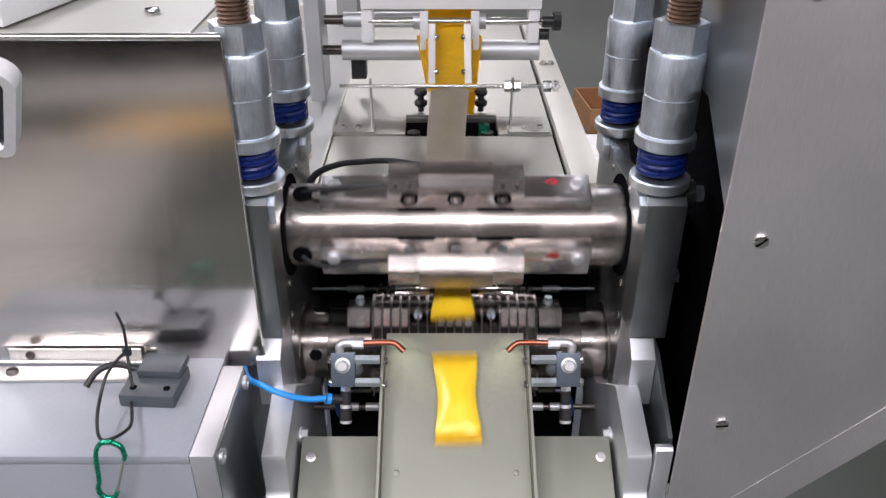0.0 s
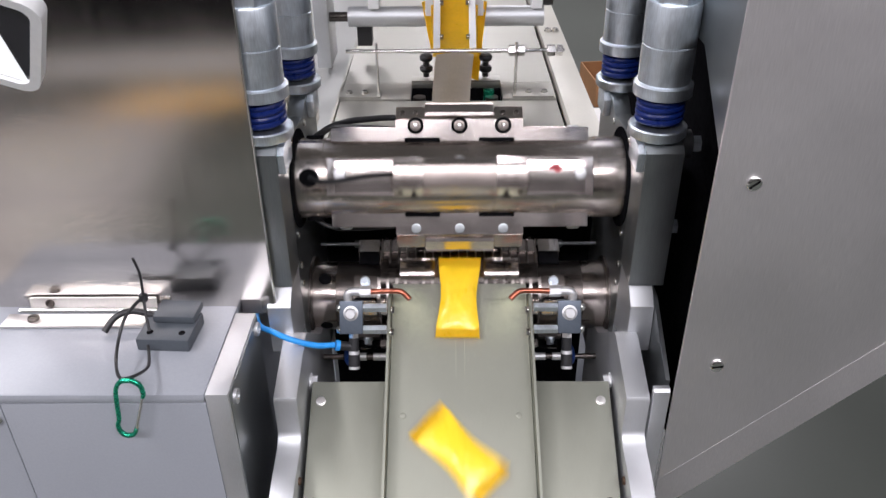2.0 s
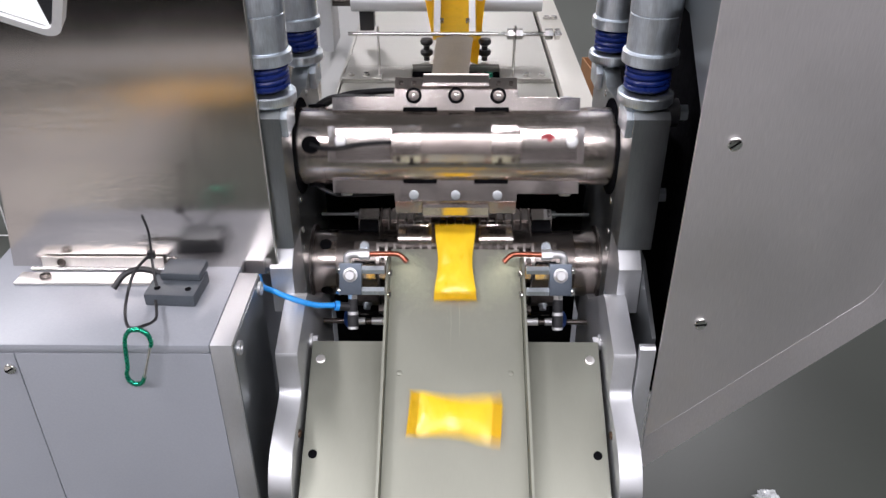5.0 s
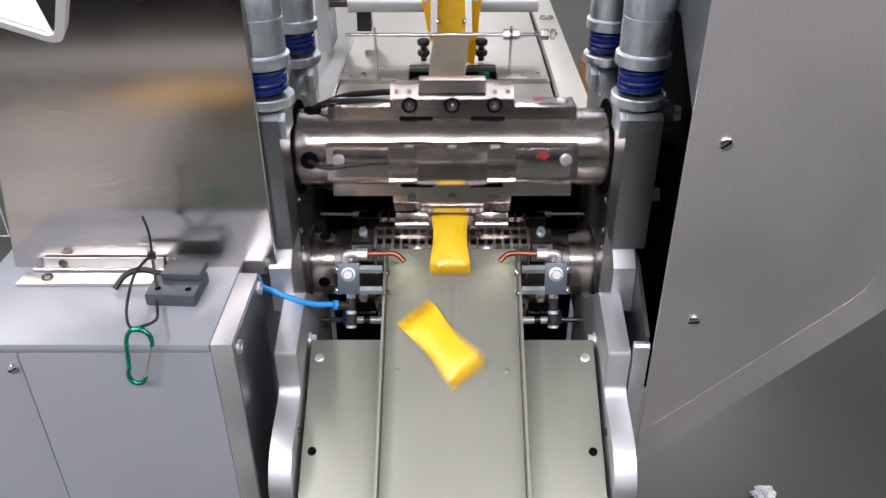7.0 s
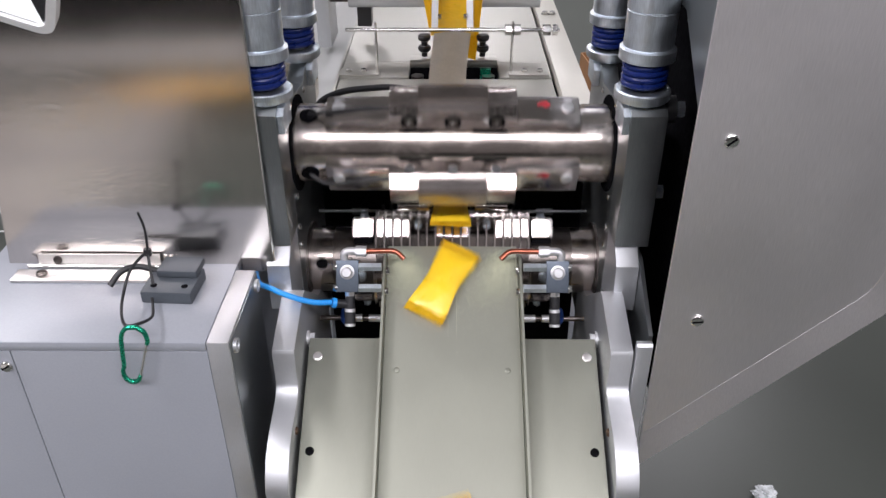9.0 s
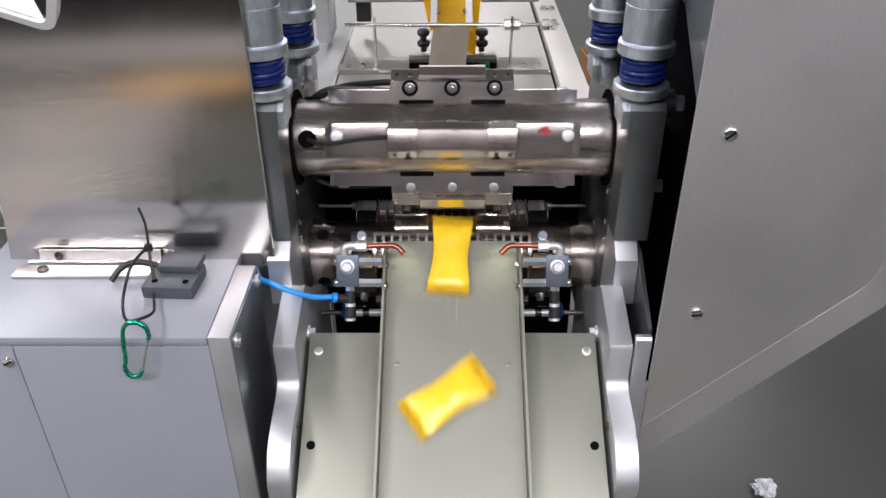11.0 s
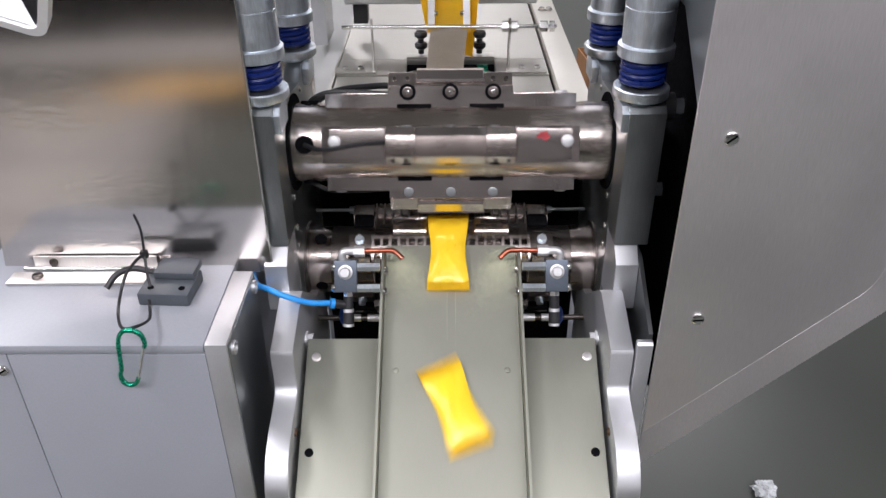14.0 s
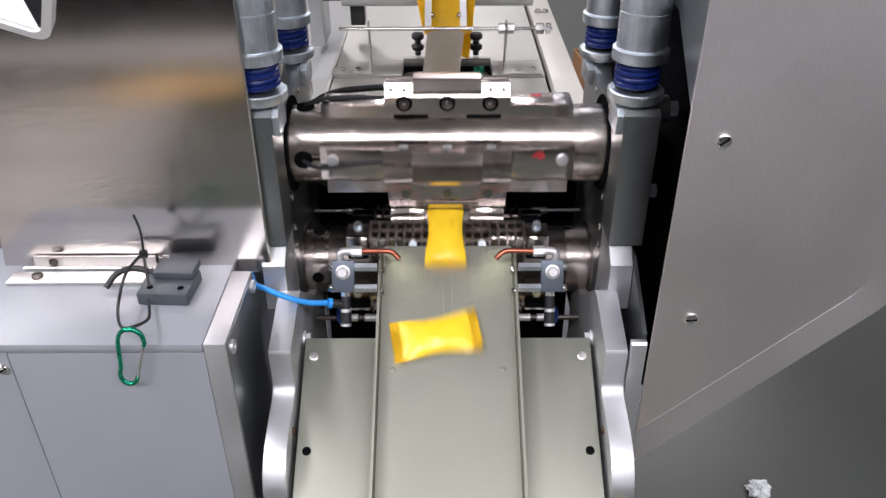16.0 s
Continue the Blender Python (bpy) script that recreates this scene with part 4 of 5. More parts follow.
def cable_tie():
    t = thing("cable_tie", "black cable tie looped round the switch", "cable tie")
    k = Vector((-0.2615, -0.065, 1.0155))
    b = B()
    loop = [k, (-0.2660, -0.0720, 1.0140), (-0.2720, -0.0850, 1.0080), (-0.2745, -0.1000, 0.9960), (-0.2690, -0.122, 0.9930), (-0.2570, -0.1440, 0.9975), (-0.2480, -0.1400, 0.9960), (-0.2470, -0.118, 0.9860), (-0.2530, -0.098, 0.9830), (-0.2560, -0.090, 0.9850)]
    sweep(b, smooth_path(loop, 8), 0.0013, 8)
    part("strap", b, M_BLACK, t)
    b = B(); sweep(b, smooth_path([k, (-0.2595, -0.0725, 1.003), (-0.2570, -0.0790, 0.9915)], 8), 0.0013, 8)
    part("strap", b, M_BLACK, t)
    b = B(); box(b, -0.0030, 0.0030, -0.0022, 0.0022, -0.0034, 0.0034, 0.0007, Matrix.Translation(k))
    part("lock", b, M_BLACK, t)
    b = B(); sweep(b, smooth_path([k, (-0.2590, -0.068, 1.028), (-0.2575, -0.070, 1.043), (-0.2575, -0.075, 1.060)], 6), 0.0011, 8)
    part("tail", b, M_BLACK, t)


cable_tie()


def carabiner():
    t = thing("carabiner", "green anodised snap carabiner hanging from the tie", "carabiner", pose(-0.2490, -0.1480, 0.9925, -3, 15, 0) @ Matrix.Diagonal((0.84, 1, 1, 1)))
    ring = [(0.0, 0, 0.006), (-0.009, 0, 0.003), (-0.0125, 0, -0.006), (-0.010, 0, -0.022), (-0.0075, 0, -0.034), (-0.008, 0, -0.040), (-0.005, 0, -0.0465), (0.001, 0, -0.049), (0.007, 0, -0.0465), (0.0090, 0, -0.040)]
    b = B(); sweep(b, smooth_path(ring, 6), 0.0021, 12)
    part("hook", b, M_GREEN, t)
    b = B(); sweep(b, smooth_path([(0.0, 0, 0.006), (0.0075, 0, 0.003), (0.0115, 0, -0.004), (0.0115, 0, -0.008)], 6), 0.0021, 12)
    part("hook_nose", b, M_GREEN, t)
    b = B(); rod(b, (0.0113, 0, -0.007), (0.0090, 0, -0.041), 0.0016, 12)
    part("gate", b, M_CHROME, t, "silver spring gate")


carabiner()

# ---- right side: large panel ----


def side_panel():
    t = thing("machine_guard", "large dull stainless side panel with slotted screws", "machine guard")
    y = -0.100
    # outline in x, z; the lower edge runs up at a slant and turns upright
    fold = [(0.1765, 0.8380), (0.3360, 0.9930), (0.3440, 1.0030), (0.3490, 1.0160), (0.3500, 1.0300), (0.3500, 1.62)]
    rim = [(0.1765, 0.8035), (0.3560, 0.9805), (0.3670, 0.9930), (0.3755, 1.0100), (0.3780, 1.0300), (0.3780, 1.62)]
    b = B(); prism(b, [(0.1765, 1.62), *fold], y, y + 0.003, "y", 0.0005)
    part("sheet", b, M_PANEL, t)
    # folded hem along the slant and up the far edge
    b = B()
    rings = [[b.verts.new(v) for v in ((fx, y - 0.0002, fz), (rx, y - 0.006, rz), (rx, y - 0.003, rz), (fx, y + 0.0028, fz))] for (fx, fz), (rx, rz) in zip(fold, rim)]
    for r0, r1 in zip(rings, rings[1:]):
        for k in range(4):
            b.faces.new((r0[k], r0[(k + 1) % 4], r1[(k + 1) % 4], r1[k]))
    b.faces.new(rings[0]), b.faces.new(rings[-1][::-1])
    part("hem", b, M_PANEL, t, "folded slanting hem")
    b = B(); prism(b, [(y + 0.0035, 1.150), (y + 0.0035, 1.62), (0.40, 1.62), (0.40, 1.21), (-0.02, 1.21)], 0.1795, 0.1820, "x")
    part("inner_return", b, M_BLOCK, t)
    for x, z, sp in ((0.2046, 1.136, 40), (0.2069, 0.9707, 5), (0.205, 1.302, -20)):
        screw(t, (x, y, z), (0, -1, 0), 0.0056, 0.0022, sp, M_CHROME)
    # Wall behind the panel is flat black: the shade there is in its colour.
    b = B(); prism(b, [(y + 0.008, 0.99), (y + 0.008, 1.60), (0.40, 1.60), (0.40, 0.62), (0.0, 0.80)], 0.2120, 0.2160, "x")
    part("inner_wall", b, M_VOID, t, "inner wall painted black for the shade behind the panel")


side_panel()

# ---- rear: film bed, guides, film ----
BED = 0.938


def film_bed():
    t = thing("film_bed", "polished stainless film bed with a cream rail", "film bed")
    b = B(); box(b, -0.178, 0.157, 0.300, 0.569, BED - 0.012, BED, 0.0025)
    part("front_plate", b, M_BED, t)
    for a, c, p, q in ((-0.178, -0.069, 0.571, 0.642), (0.074, 0.157, 0.571, 0.642), (-0.178, 0.157, 0.6425, 1.25)):
        b = B(); box(b, a, c, p, q, BED - 0.008, BED + 0.002, 0.0012)
        part("rear_plate", b, M_BED, t)
    # Well floor and walls are black, the shade of the opening painted on.
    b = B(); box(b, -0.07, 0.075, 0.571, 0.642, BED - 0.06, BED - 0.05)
    part("well", b, M_VOID, t, "well painted black for the shade under the film")
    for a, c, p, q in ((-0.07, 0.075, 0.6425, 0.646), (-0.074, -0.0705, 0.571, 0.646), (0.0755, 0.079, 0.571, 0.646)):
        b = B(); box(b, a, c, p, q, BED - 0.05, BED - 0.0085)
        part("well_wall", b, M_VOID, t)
    for x in (-0.056, 0.058):
        b = B(); rod(b, (x, 0.595, BED - 0.05), (x, 0.595, BED - 0.004), 0.010, 20)
        part("well_post", b, M_DARK, t)
    b = B(); box(b, 0.045, 0.062, 0.600, 0.612, BED - 0.03, BED + 0.004, 0.002)
    part("green_tab", b, M_GREEN, t, "small green tab")
    b = B(); box(b, 0.1635, 0.206, 0.18, 1.25, BED - 0.05, BED + 0.006, 0.002)
    part("rail", b, M_CREAM, t, "cream painted side rail")
    # A black strip paints the shade in the gap beside the rail.
    b = B(); box(b, 0.1575, 0.1632, 0.18, 1.25, BED - 0.05, BED - 0.012)
    part("rail_gap", b, M_VOID, t)
    b = B(); box(b, -0.1825, -0.1785, 0.28, 1.25, BED - 0.25, BED + 0.003)
    part("side_strip", b, M_BED, t)
    b = B(); box(b, -0.1780, 0.1575, 0.302, 1.24, 0.60, 0.80)
    part("skirt", b, M_PAINT, t)
    for x, y in ((0.178, 0.905), (0.192, 0.905)):
        hexbolt(t, (x, y, BED + 0.006), (0, 0, 1), 0.006, 0.006)


film_bed()


def side_table():
    t = thing("side_table", "pale grey steel side table beside the film bed", "side table")
    b = B(); box(b, -0.62, -0.1835, 0.43, 1.25, 0.900, 0.925, 0.003)
    part("tabletop", b, M_GREYTOP, t)
    b = B(); box(b, -0.60, -0.20, 0.46, 1.2, 0.0, 0.899)
    part("cabinet", b, M_PAINT, t)


side_table()


def guide_bracket():
    t = thing("film_guide_bracket", "thin steel cross rod on two upright wires", "film guide")
    b = B(); rod(b, (-0.165, 0.583, 1.0115), (0.165, 0.583, 1.0115), 0.0030, 14)
    part("cross_rod", b, M_CHROME, t)
    for x, s in ((-0.119, -1), (0.093, 1)):
        b = B(); rod(b, (x, 0.583, BED + 0.002), (x, 0.583, 1.024), 0.0022, 12)
        part("upright", b, M_CHROME, t)
        a, c = sorted((x + s * -0.004, x + s * 0.060))
        b = B(); box(b, a, c, 0.572, 0.600, BED + 0.0022, BED + 0.0055, 0.001)
        part("foot", b, M_BED, t)
        for k in (0.022, 0.046):
            hexbolt(t, (x + s * k, 0.588, BED + 0.0055), (0, 0, 1), 0.0045, 0.004)
    for x, w in ((0.086, 0.010), (0.100, 0.010), (0.145, 0.012), (0.158, 0.008)):
        b = B()
        bmesh.ops.create_cone(b, cap_ends=True, segments=6, radius1=0.0085, radius2=0.0085, depth=w, matrix=Matrix.Translation((x, 0.583, 1.0115)) @ pose(0, 0, 0, 0, 90, 0))
        part("nut", b, M_CHROME, t)


guide_bracket()


def clamp_knob(x):
    t = thing("clamp_knob", "stacked black clamp knobs on a steel foot", "clamp knob", pose(x, 0.655, BED + 0.002), "clamp knobs")
    b = B(); box(b, -0.024, 0.024, -0.012, 0.012, 0.0, 0.003, 0.0008)
    part("foot", b, M_BED, t)
    for z in (0.016, 0.034):
        b = B(); lathe(b, [(0.005, z - 0.010), (0.005, z - 0.004), (0.0100, z), (0.0108, z + 0.005), (0.0085, z + 0.008)], 20)
        part("knob", b, M_BLACK, t)


for x in (-0.046, 0.050):
    clamp_knob(x)


def sheet(points_rows, thick, material, name, parent, label=""):
    """A thin bent sheet through rows of cross-sections."""
    b = B()
    rows_ = [[b.verts.new(p) for p in row] for row in points_rows]
    for r0, r1 in zip(rows_, rows_[1:]):
        for i in range(len(r0) - 1):
            b.faces.new((r0[i], r0[i + 1], r1[i + 1], r1[i]))
    bmesh.ops.solidify(b, geom=b.faces[:], thickness=thick)
    return part(name, b, material, parent, label)


def film_web():
    t = thing("film_web", "yellow packing film folding into a grey strip", "packing film")
    rows_ = []
    for i in range(26):
        u = i / 25
        y = 0.578 - u * 0.498
        z = 1.0075 - 0.0190 * u - 0.006 * math.sin(math.pi * u)
        half = 0.0285 - 0.0095 * u
        rows_.append([(half * v - 0.007 * math.sin(math.pi * min(1, 1.25 * u)), y + 0.001 * math.sin(9 * v + 5 * u), z + 0.0035 * (1 - v * v) + 0.0006 * math.sin(14 * u + 3 * v)) for v in np.linspace(-1, 1, 9)])
    sheet(rows_, 0.0006, M_TAUPE, "folded_strip", t, "greyish tan back of the folded film")
    rows_ = []
    for i in range(14):
        u = i / 13
        y, z = 0.757 - 0.172 * u, 1.088 - 0.086 * u - 0.014 * math.sin(math.pi * u)
        half = 0.0400 - 0.0060 * u
        rows_.append([(half * v, y - 0.004 * (1 - v * v) * u, z) for v in np.linspace(-1, 1, 7)])
    sheet(rows_, 0.0006, M_YELLOW, "yellow_web", t)
    for s in SIDES:
        rows_ = []
        for i in range(12):
            u = i / 11
            e = 1.0 if s > 0 else 0.62
            y, z = 0.735 - 0.10 * u * e, 1.045 - 0.100 * u * e
            a, c = 0.054 - 0.016 * u, 0.030 - 0.008 * u
            rows_.append([(s * (a + (c - a) * v), y + 0.008 * v, z + 0.004 * v) for v in np.linspace(0, 1, 5)])
        sheet(rows_, 0.0006, M_YELLOW, "folded_edge", t)
    rows_ = []
    for i in range(8):
        u = i / 7
        rows_.append([(0.040 * v, 0.7585 + 0.02 * u, 1.0885 + 0.25 * u) for v in np.linspace(-1, 1, 5)])
    sheet(rows_, 0.0006, M_YELLOW, "upper_web", t)


film_web()


def forming_fork():
    t = thing("forming_fork", "white forming fork straddling the yellow film", "film fork")
    for s in SIDES:
        b = B(); box(b, *sorted((s * 0.0340, s * 0.0470)), 0.702, 0.707, 1.031, 1.092, 0.0008)
        part("outer_bar", b, M_WHITE, t)
        b = B(); prism(b, [(0.7015, 1.074), (0.7015, 1.062), (0.612, 1.000), (0.606, 1.003), (0.606, 1.009), (0.695, 1.074)], *sorted((s * 0.0225, s * 0.0330)), "x", 0.0006)
        leg = part("inner_leg", b, M_WHITE, t)
        for y, z in ((0.672, 1.0595), (0.622, 1.0205)):
            hexbolt(leg, (s * 0.0225, y, z), (-s, 0, 0), 0.0042, 0.005)


forming_fork()


def roller_stand():
    t = thing("film_roller_stand", "white film roller stand with steel tubes", "roller stand")
    for a, c in ((-0.141, -0.123), (0.126, 0.144)):
        b = B(); box(b, a, c, 0.716, 0.746, 1.038, 1.0925, 0.002)
        part("upright", b, M_WHITE, t)
    b = B(); box(b, -0.141, 0.146, 0.712, 0.748, 1.0930, 1.135, 0.002)
    part("cross_plate", b, M_WHITE, t)
    b = B(); rod(b, (-0.176, 0.735, 1.0215), (0.148, 0.735, 1.0215), 0.0165, 28)
    part("tube", b, M_ALU, t, "bright aluminium tube")
    b = B(); rod(b, (-0.176, 0.775, 1.061), (0.0, 0.775, 1.061), 0.0125, 28)
    part("tube", b, M_ALU, t, "bright aluminium tube")
    for y, z in ((0.735, 1.0215), (0.775, 1.061)):
        b = B(); rod(b, (-0.212, y, z), (-0.170, y, z), 0.008, 20)
        part("stub", b, M_DARK, t)
    b = B(); rod(b, (-0.130, 0.722, 1.072), (0.165, 0.722, 1.072), 0.0062, 20)
    part("shaft", b, M_CHROME, t)
    for x in (-0.050, 0.050):
        b = B(); rod(b, (x - 0.008, 0.722, 1.072), (x + 0.008, 0.722, 1.072), 0.0125, 24)
        part("clamp_ring", b, M_ALU, t)
    b = B(); rod(b, (0.148, 0.722, 1.072), (0.166, 0.722, 1.072), 0.009, 20); rod(b, (0.166, 0.722, 1.072), (0.178, 0.722, 1.072), 0.0155, 10)
    part("knob", b, M_BLACK, t, "black star knob")
    b = B(); rod(b, (0.146, 0.735, 1.048), (0.162, 0.735, 1.048), 0.0095, 18)
    part("knob", b, M_BLACK, t, "black round knob")
    b = B(); box(b, -0.232, -0.208, 0.715, 0.80, 0.94, 1.25, 0.002)
    part("side_plate", b, M_ALU, t)
    b = B(); box(b, -0.165, -0.140, 0.745, 0.775, 0.968, 1.022, 0.002)
    part("foot_block", b, M_BLACK, t)


roller_stand()

for dy, dz, r in ((0.0, 0.0, 0.0030), (0.012, -0.006, 0.0024)):
    b = B(); sweep(b, smooth_path([(-0.150, 0.16 + dy, 1.030 + dz), (-0.148, 0.17 + dy, 1.049 + dz), (-0.139, 0.172 + dy, 1.061 + dz), (-0.117, 0.172 + dy, 1.070 + dz), (-0.092, 0.17 + dy, 1.074 + dz), (-0.062, 0.165 + dy, 1.077 + dz), (-0.02, 0.165 + dy, 1.07 + dz)], 8), r, 12)
    solid("heater_cable", b, M_BLACK, "black heater cable behind the sealing roller", "cable", group="heater cables")

# ---- distance ----


def cardboard_box():
    t = thing("cardboard_box", "open brown cardboard box standing on the floor", "cardboard box", pose(0.845, 3.05, 0, 0, 0, 6))
    for a, c, p, q in ((-0.2, 0.2, -0.15, -0.144), (-0.2, 0.2, 0.144, 0.15), (-0.2, -0.194, -0.144, 0.144), (0.194, 0.2, -0.144, 0.144)):
        b = B(); box(b, a, c, p, q, 0.0, 0.115)
        part("side", b, M_CARD, t)
    b = B(); box(b, -0.194, 0.194, -0.144, 0.144, 0.002, 0.008)
    part("bottom", b, M_CARD, t)


cardboard_box()


# Cartons added out of view: they give the orange patches mirrored in the guard.
def shipping_carton(x, y, z, turn, w, d, h):
    t = thing("shipping_carton", "closed orange carton added out of view for the guard reflection", "carton", pose(x, y, z, 0, 0, turn), "shipping cartons")
    b = B(); box(b, -w / 2, w / 2, -d / 2, d / 2, 0, h, 0.004)
    part("carton", b, M_ORANGE, t)
    b = B(); box(b, -0.03, 0.03, -d / 2 - 0.0005, d / 2 + 0.0005, h, h + 0.0008)
    part("tape", b, M_CREAM, t)


shipping_carton(-1.62, -3.33, 0.0005, -3, 0.12, 0.22, 0.05)
shipping_carton(-1.42, -3.35, 0.0005, -6, 0.22, 0.26, 0.05)
shipping_carton(-1.14, -3.38, 0.0005, -8, 0.20, 0.26, 0.05)
b = B(); box(b, 0.60, 1.15, 2.42, 2.84, 0.0, 0.012)
solid("paper_sheet", b, M_PAPER, "white paper lying on the floor", "paper")


def rear_cabinet():
    t = thing("rear_cabinet", "white control cabinet behind the machine", "control cabinet")
    b = B(); box(b, -0.68, -0.26, 1.35, 1.8, 0.0, 1.02, 0.004)
    part("body", b, M_WHITE, t)
    b = B(); box(b, -0.65, -0.30, 1.340, 1.3495, 0.1, 0.95, 0.003)
    part("door", b, M_CREAM, t)


rear_cabinet()


def mesh_fence():
    t = thing("mesh_fence", "pale welded wire mesh fence standing in the hall", "mesh fence", pose(-1.12, 1.62, 0.0))
    for k in range(17):
        b = B(); rod(b, (-0.40 + 0.05 * k, 0, 0.02), (-0.40 + 0.05 * k, 0, 1.15), 0.0025, 8)
        part("wire", b, M_WHITE, t)
    for z in (0.02, 0.30, 0.58, 0.86, 1.15):
        b = B(); rod(b, (-0.42, 0.005, z), (0.42, 0.005, z), 0.0025, 8)
        part("cross_wire", b, M_WHITE, t)
    for x in (-0.42, 0.42):
        b = B(); box(b, x - 0.015, x + 0.015, -0.010, 0.020, 0.0, 1.18, 0.002)
        part("post", b, M_WHITE, t)


mesh_fence()


def white_beam():
    t = thing("machine_beam", "white painted machine beam behind the guard", "beam")
    b = B(); box(b, -0.014, 0.012, -0.02, 0.55, 0.0, 0.018, 0.002, pose(-0.330, 0.020, 1.2545, 0, 0, -12))
    part("beam", b, M_WHITE, t)


white_beam()


def scrap():
    b = B()
    bmesh.ops.create_icosphere(b, subdivisions=4, radius=0.022)
    for v in b.verts:
        k = noise.noise(v.co * 90) * 0.5 + noise.noise(v.co * 240) * 0.35
        v.co *= 1 + k
        v.co.z *= 0.55
        v.co.z = max(v.co.z, -0.012)
    solid("plastic_scrap", b, M_CLEAR, "crumpled clear plastic scrap on the floor", "plastic scrap", at=pose(0.68, 0.545, 0.0125))


scrap()

# ---- sachets ----
SACHET_L, SACHET_W = 0.083, 0.0400


def sachet_meshes(seed):
    rnd = random.Random(seed)
    L, W = SACHET_L, SACHET_W
    seal = 0.0085
    b = B()
    nu, nv = 22, 12
    grids = []
    bend = rnd.uniform(-0.0012, 0.0012)
    skew = rnd.uniform(-0.35, 0.35)
    for side in (1, -1):
        g = []
        for i in range(nu + 1):
            u = i / nu
            y = -L / 2 + seal + u * (L - 2 * seal)
            wide = W / 2 * (1 - 0.16 * math.sin(math.pi * u) ** 1.4)
            fat = 0.0060 * math.sin(math.pi * u) ** 0.6 * (1 + skew * (u - 0.5))
            row = []
            for j in range(nv + 1):
                v = -1 + 2 * j / nv
                h = fat * max(0.0, 1 - v * v) ** 0.7
                h += 0.0014 * noise.noise(Vector((v * 2.8 + 3.1 * seed, u * 6, side))) * math.sin(math.pi * u) * (1 - v * v)
                row.append((v * wide, y, side * h + bend * math.sin(math.pi * u)))
            g.append(row)
        grids.append(g)
    top = [[b.verts.new(p) for p in row] for row in grids[0]]
    low = [[top[i][j] if j in (0, nv) or i in (0, nu) else b.verts.new(grids[1][i][j]) for j in range(nv + 1)] for i in range(nu + 1)]
    for i in range(nu):
        for j in range(nv):
            b.faces.new((top[i][j], top[i][j + 1], top[i + 1][j + 1], top[i + 1][j]))
            q = (low[i][j], low[i + 1][j], low[i + 1][j + 1], low[i][j + 1])
            if len(set(q)) == 4 and not all(k in top[i] + top[i + 1] for k in q):
                b.faces.new(q)
    pouch = finish(b, "pouch", M_YELLOW)
    ends_ = []
    for s in SIDES:
        b = B()
        rows_ = []
        for i in range(10):
            u = i / 9
            y = s * (L / 2 - seal + u * seal)
            wide = W / 2 * (1 + 0.02 * u)
            rows_.append([b.verts.new((wide * v, y, 0.00004 * (1 if i % 2 else -1) + 0.0007 * u * math.sin(2.2 * v + seed))) for v in np.linspace(-1, 1, 9)])
        for r0, r1 in zip(rows_, rows_[1:]):
            for i in range(8):
                b.faces.new((r0[i], r0[i + 1], r1[i + 1], r1[i]))
        bmesh.ops.solidify(b, geom=b.faces[:], thickness=0.0004)
        ends_.append(finish(b, "end_seal", M_YELLOW))
    return pouch, ends_


VARIANTS = [sachet_meshes(k) for k in range(4)]
FIRST, LAST = -9, 62
SACHETS = {}
for k in range(FIRST, LAST + 1):
    pouch, seals = VARIANTS[k % 4]
    s_ob = tagged(new("sachet", pouch), "small glossy yellow film sachet with crimped end seals", "sachet", "yellow sachets")
    for e in seals:
        c_ob = new("end_seal", e)
        c_ob.parent = s_ob
    SACHETS[k] = s_ob

# ---- what moves ----
PERIOD = 0.2312   # one sachet, one jaw
CUT = 1.846       # a jaw stands at the nip
MID = 2.0         # a jaw of the upper roller faces the camera


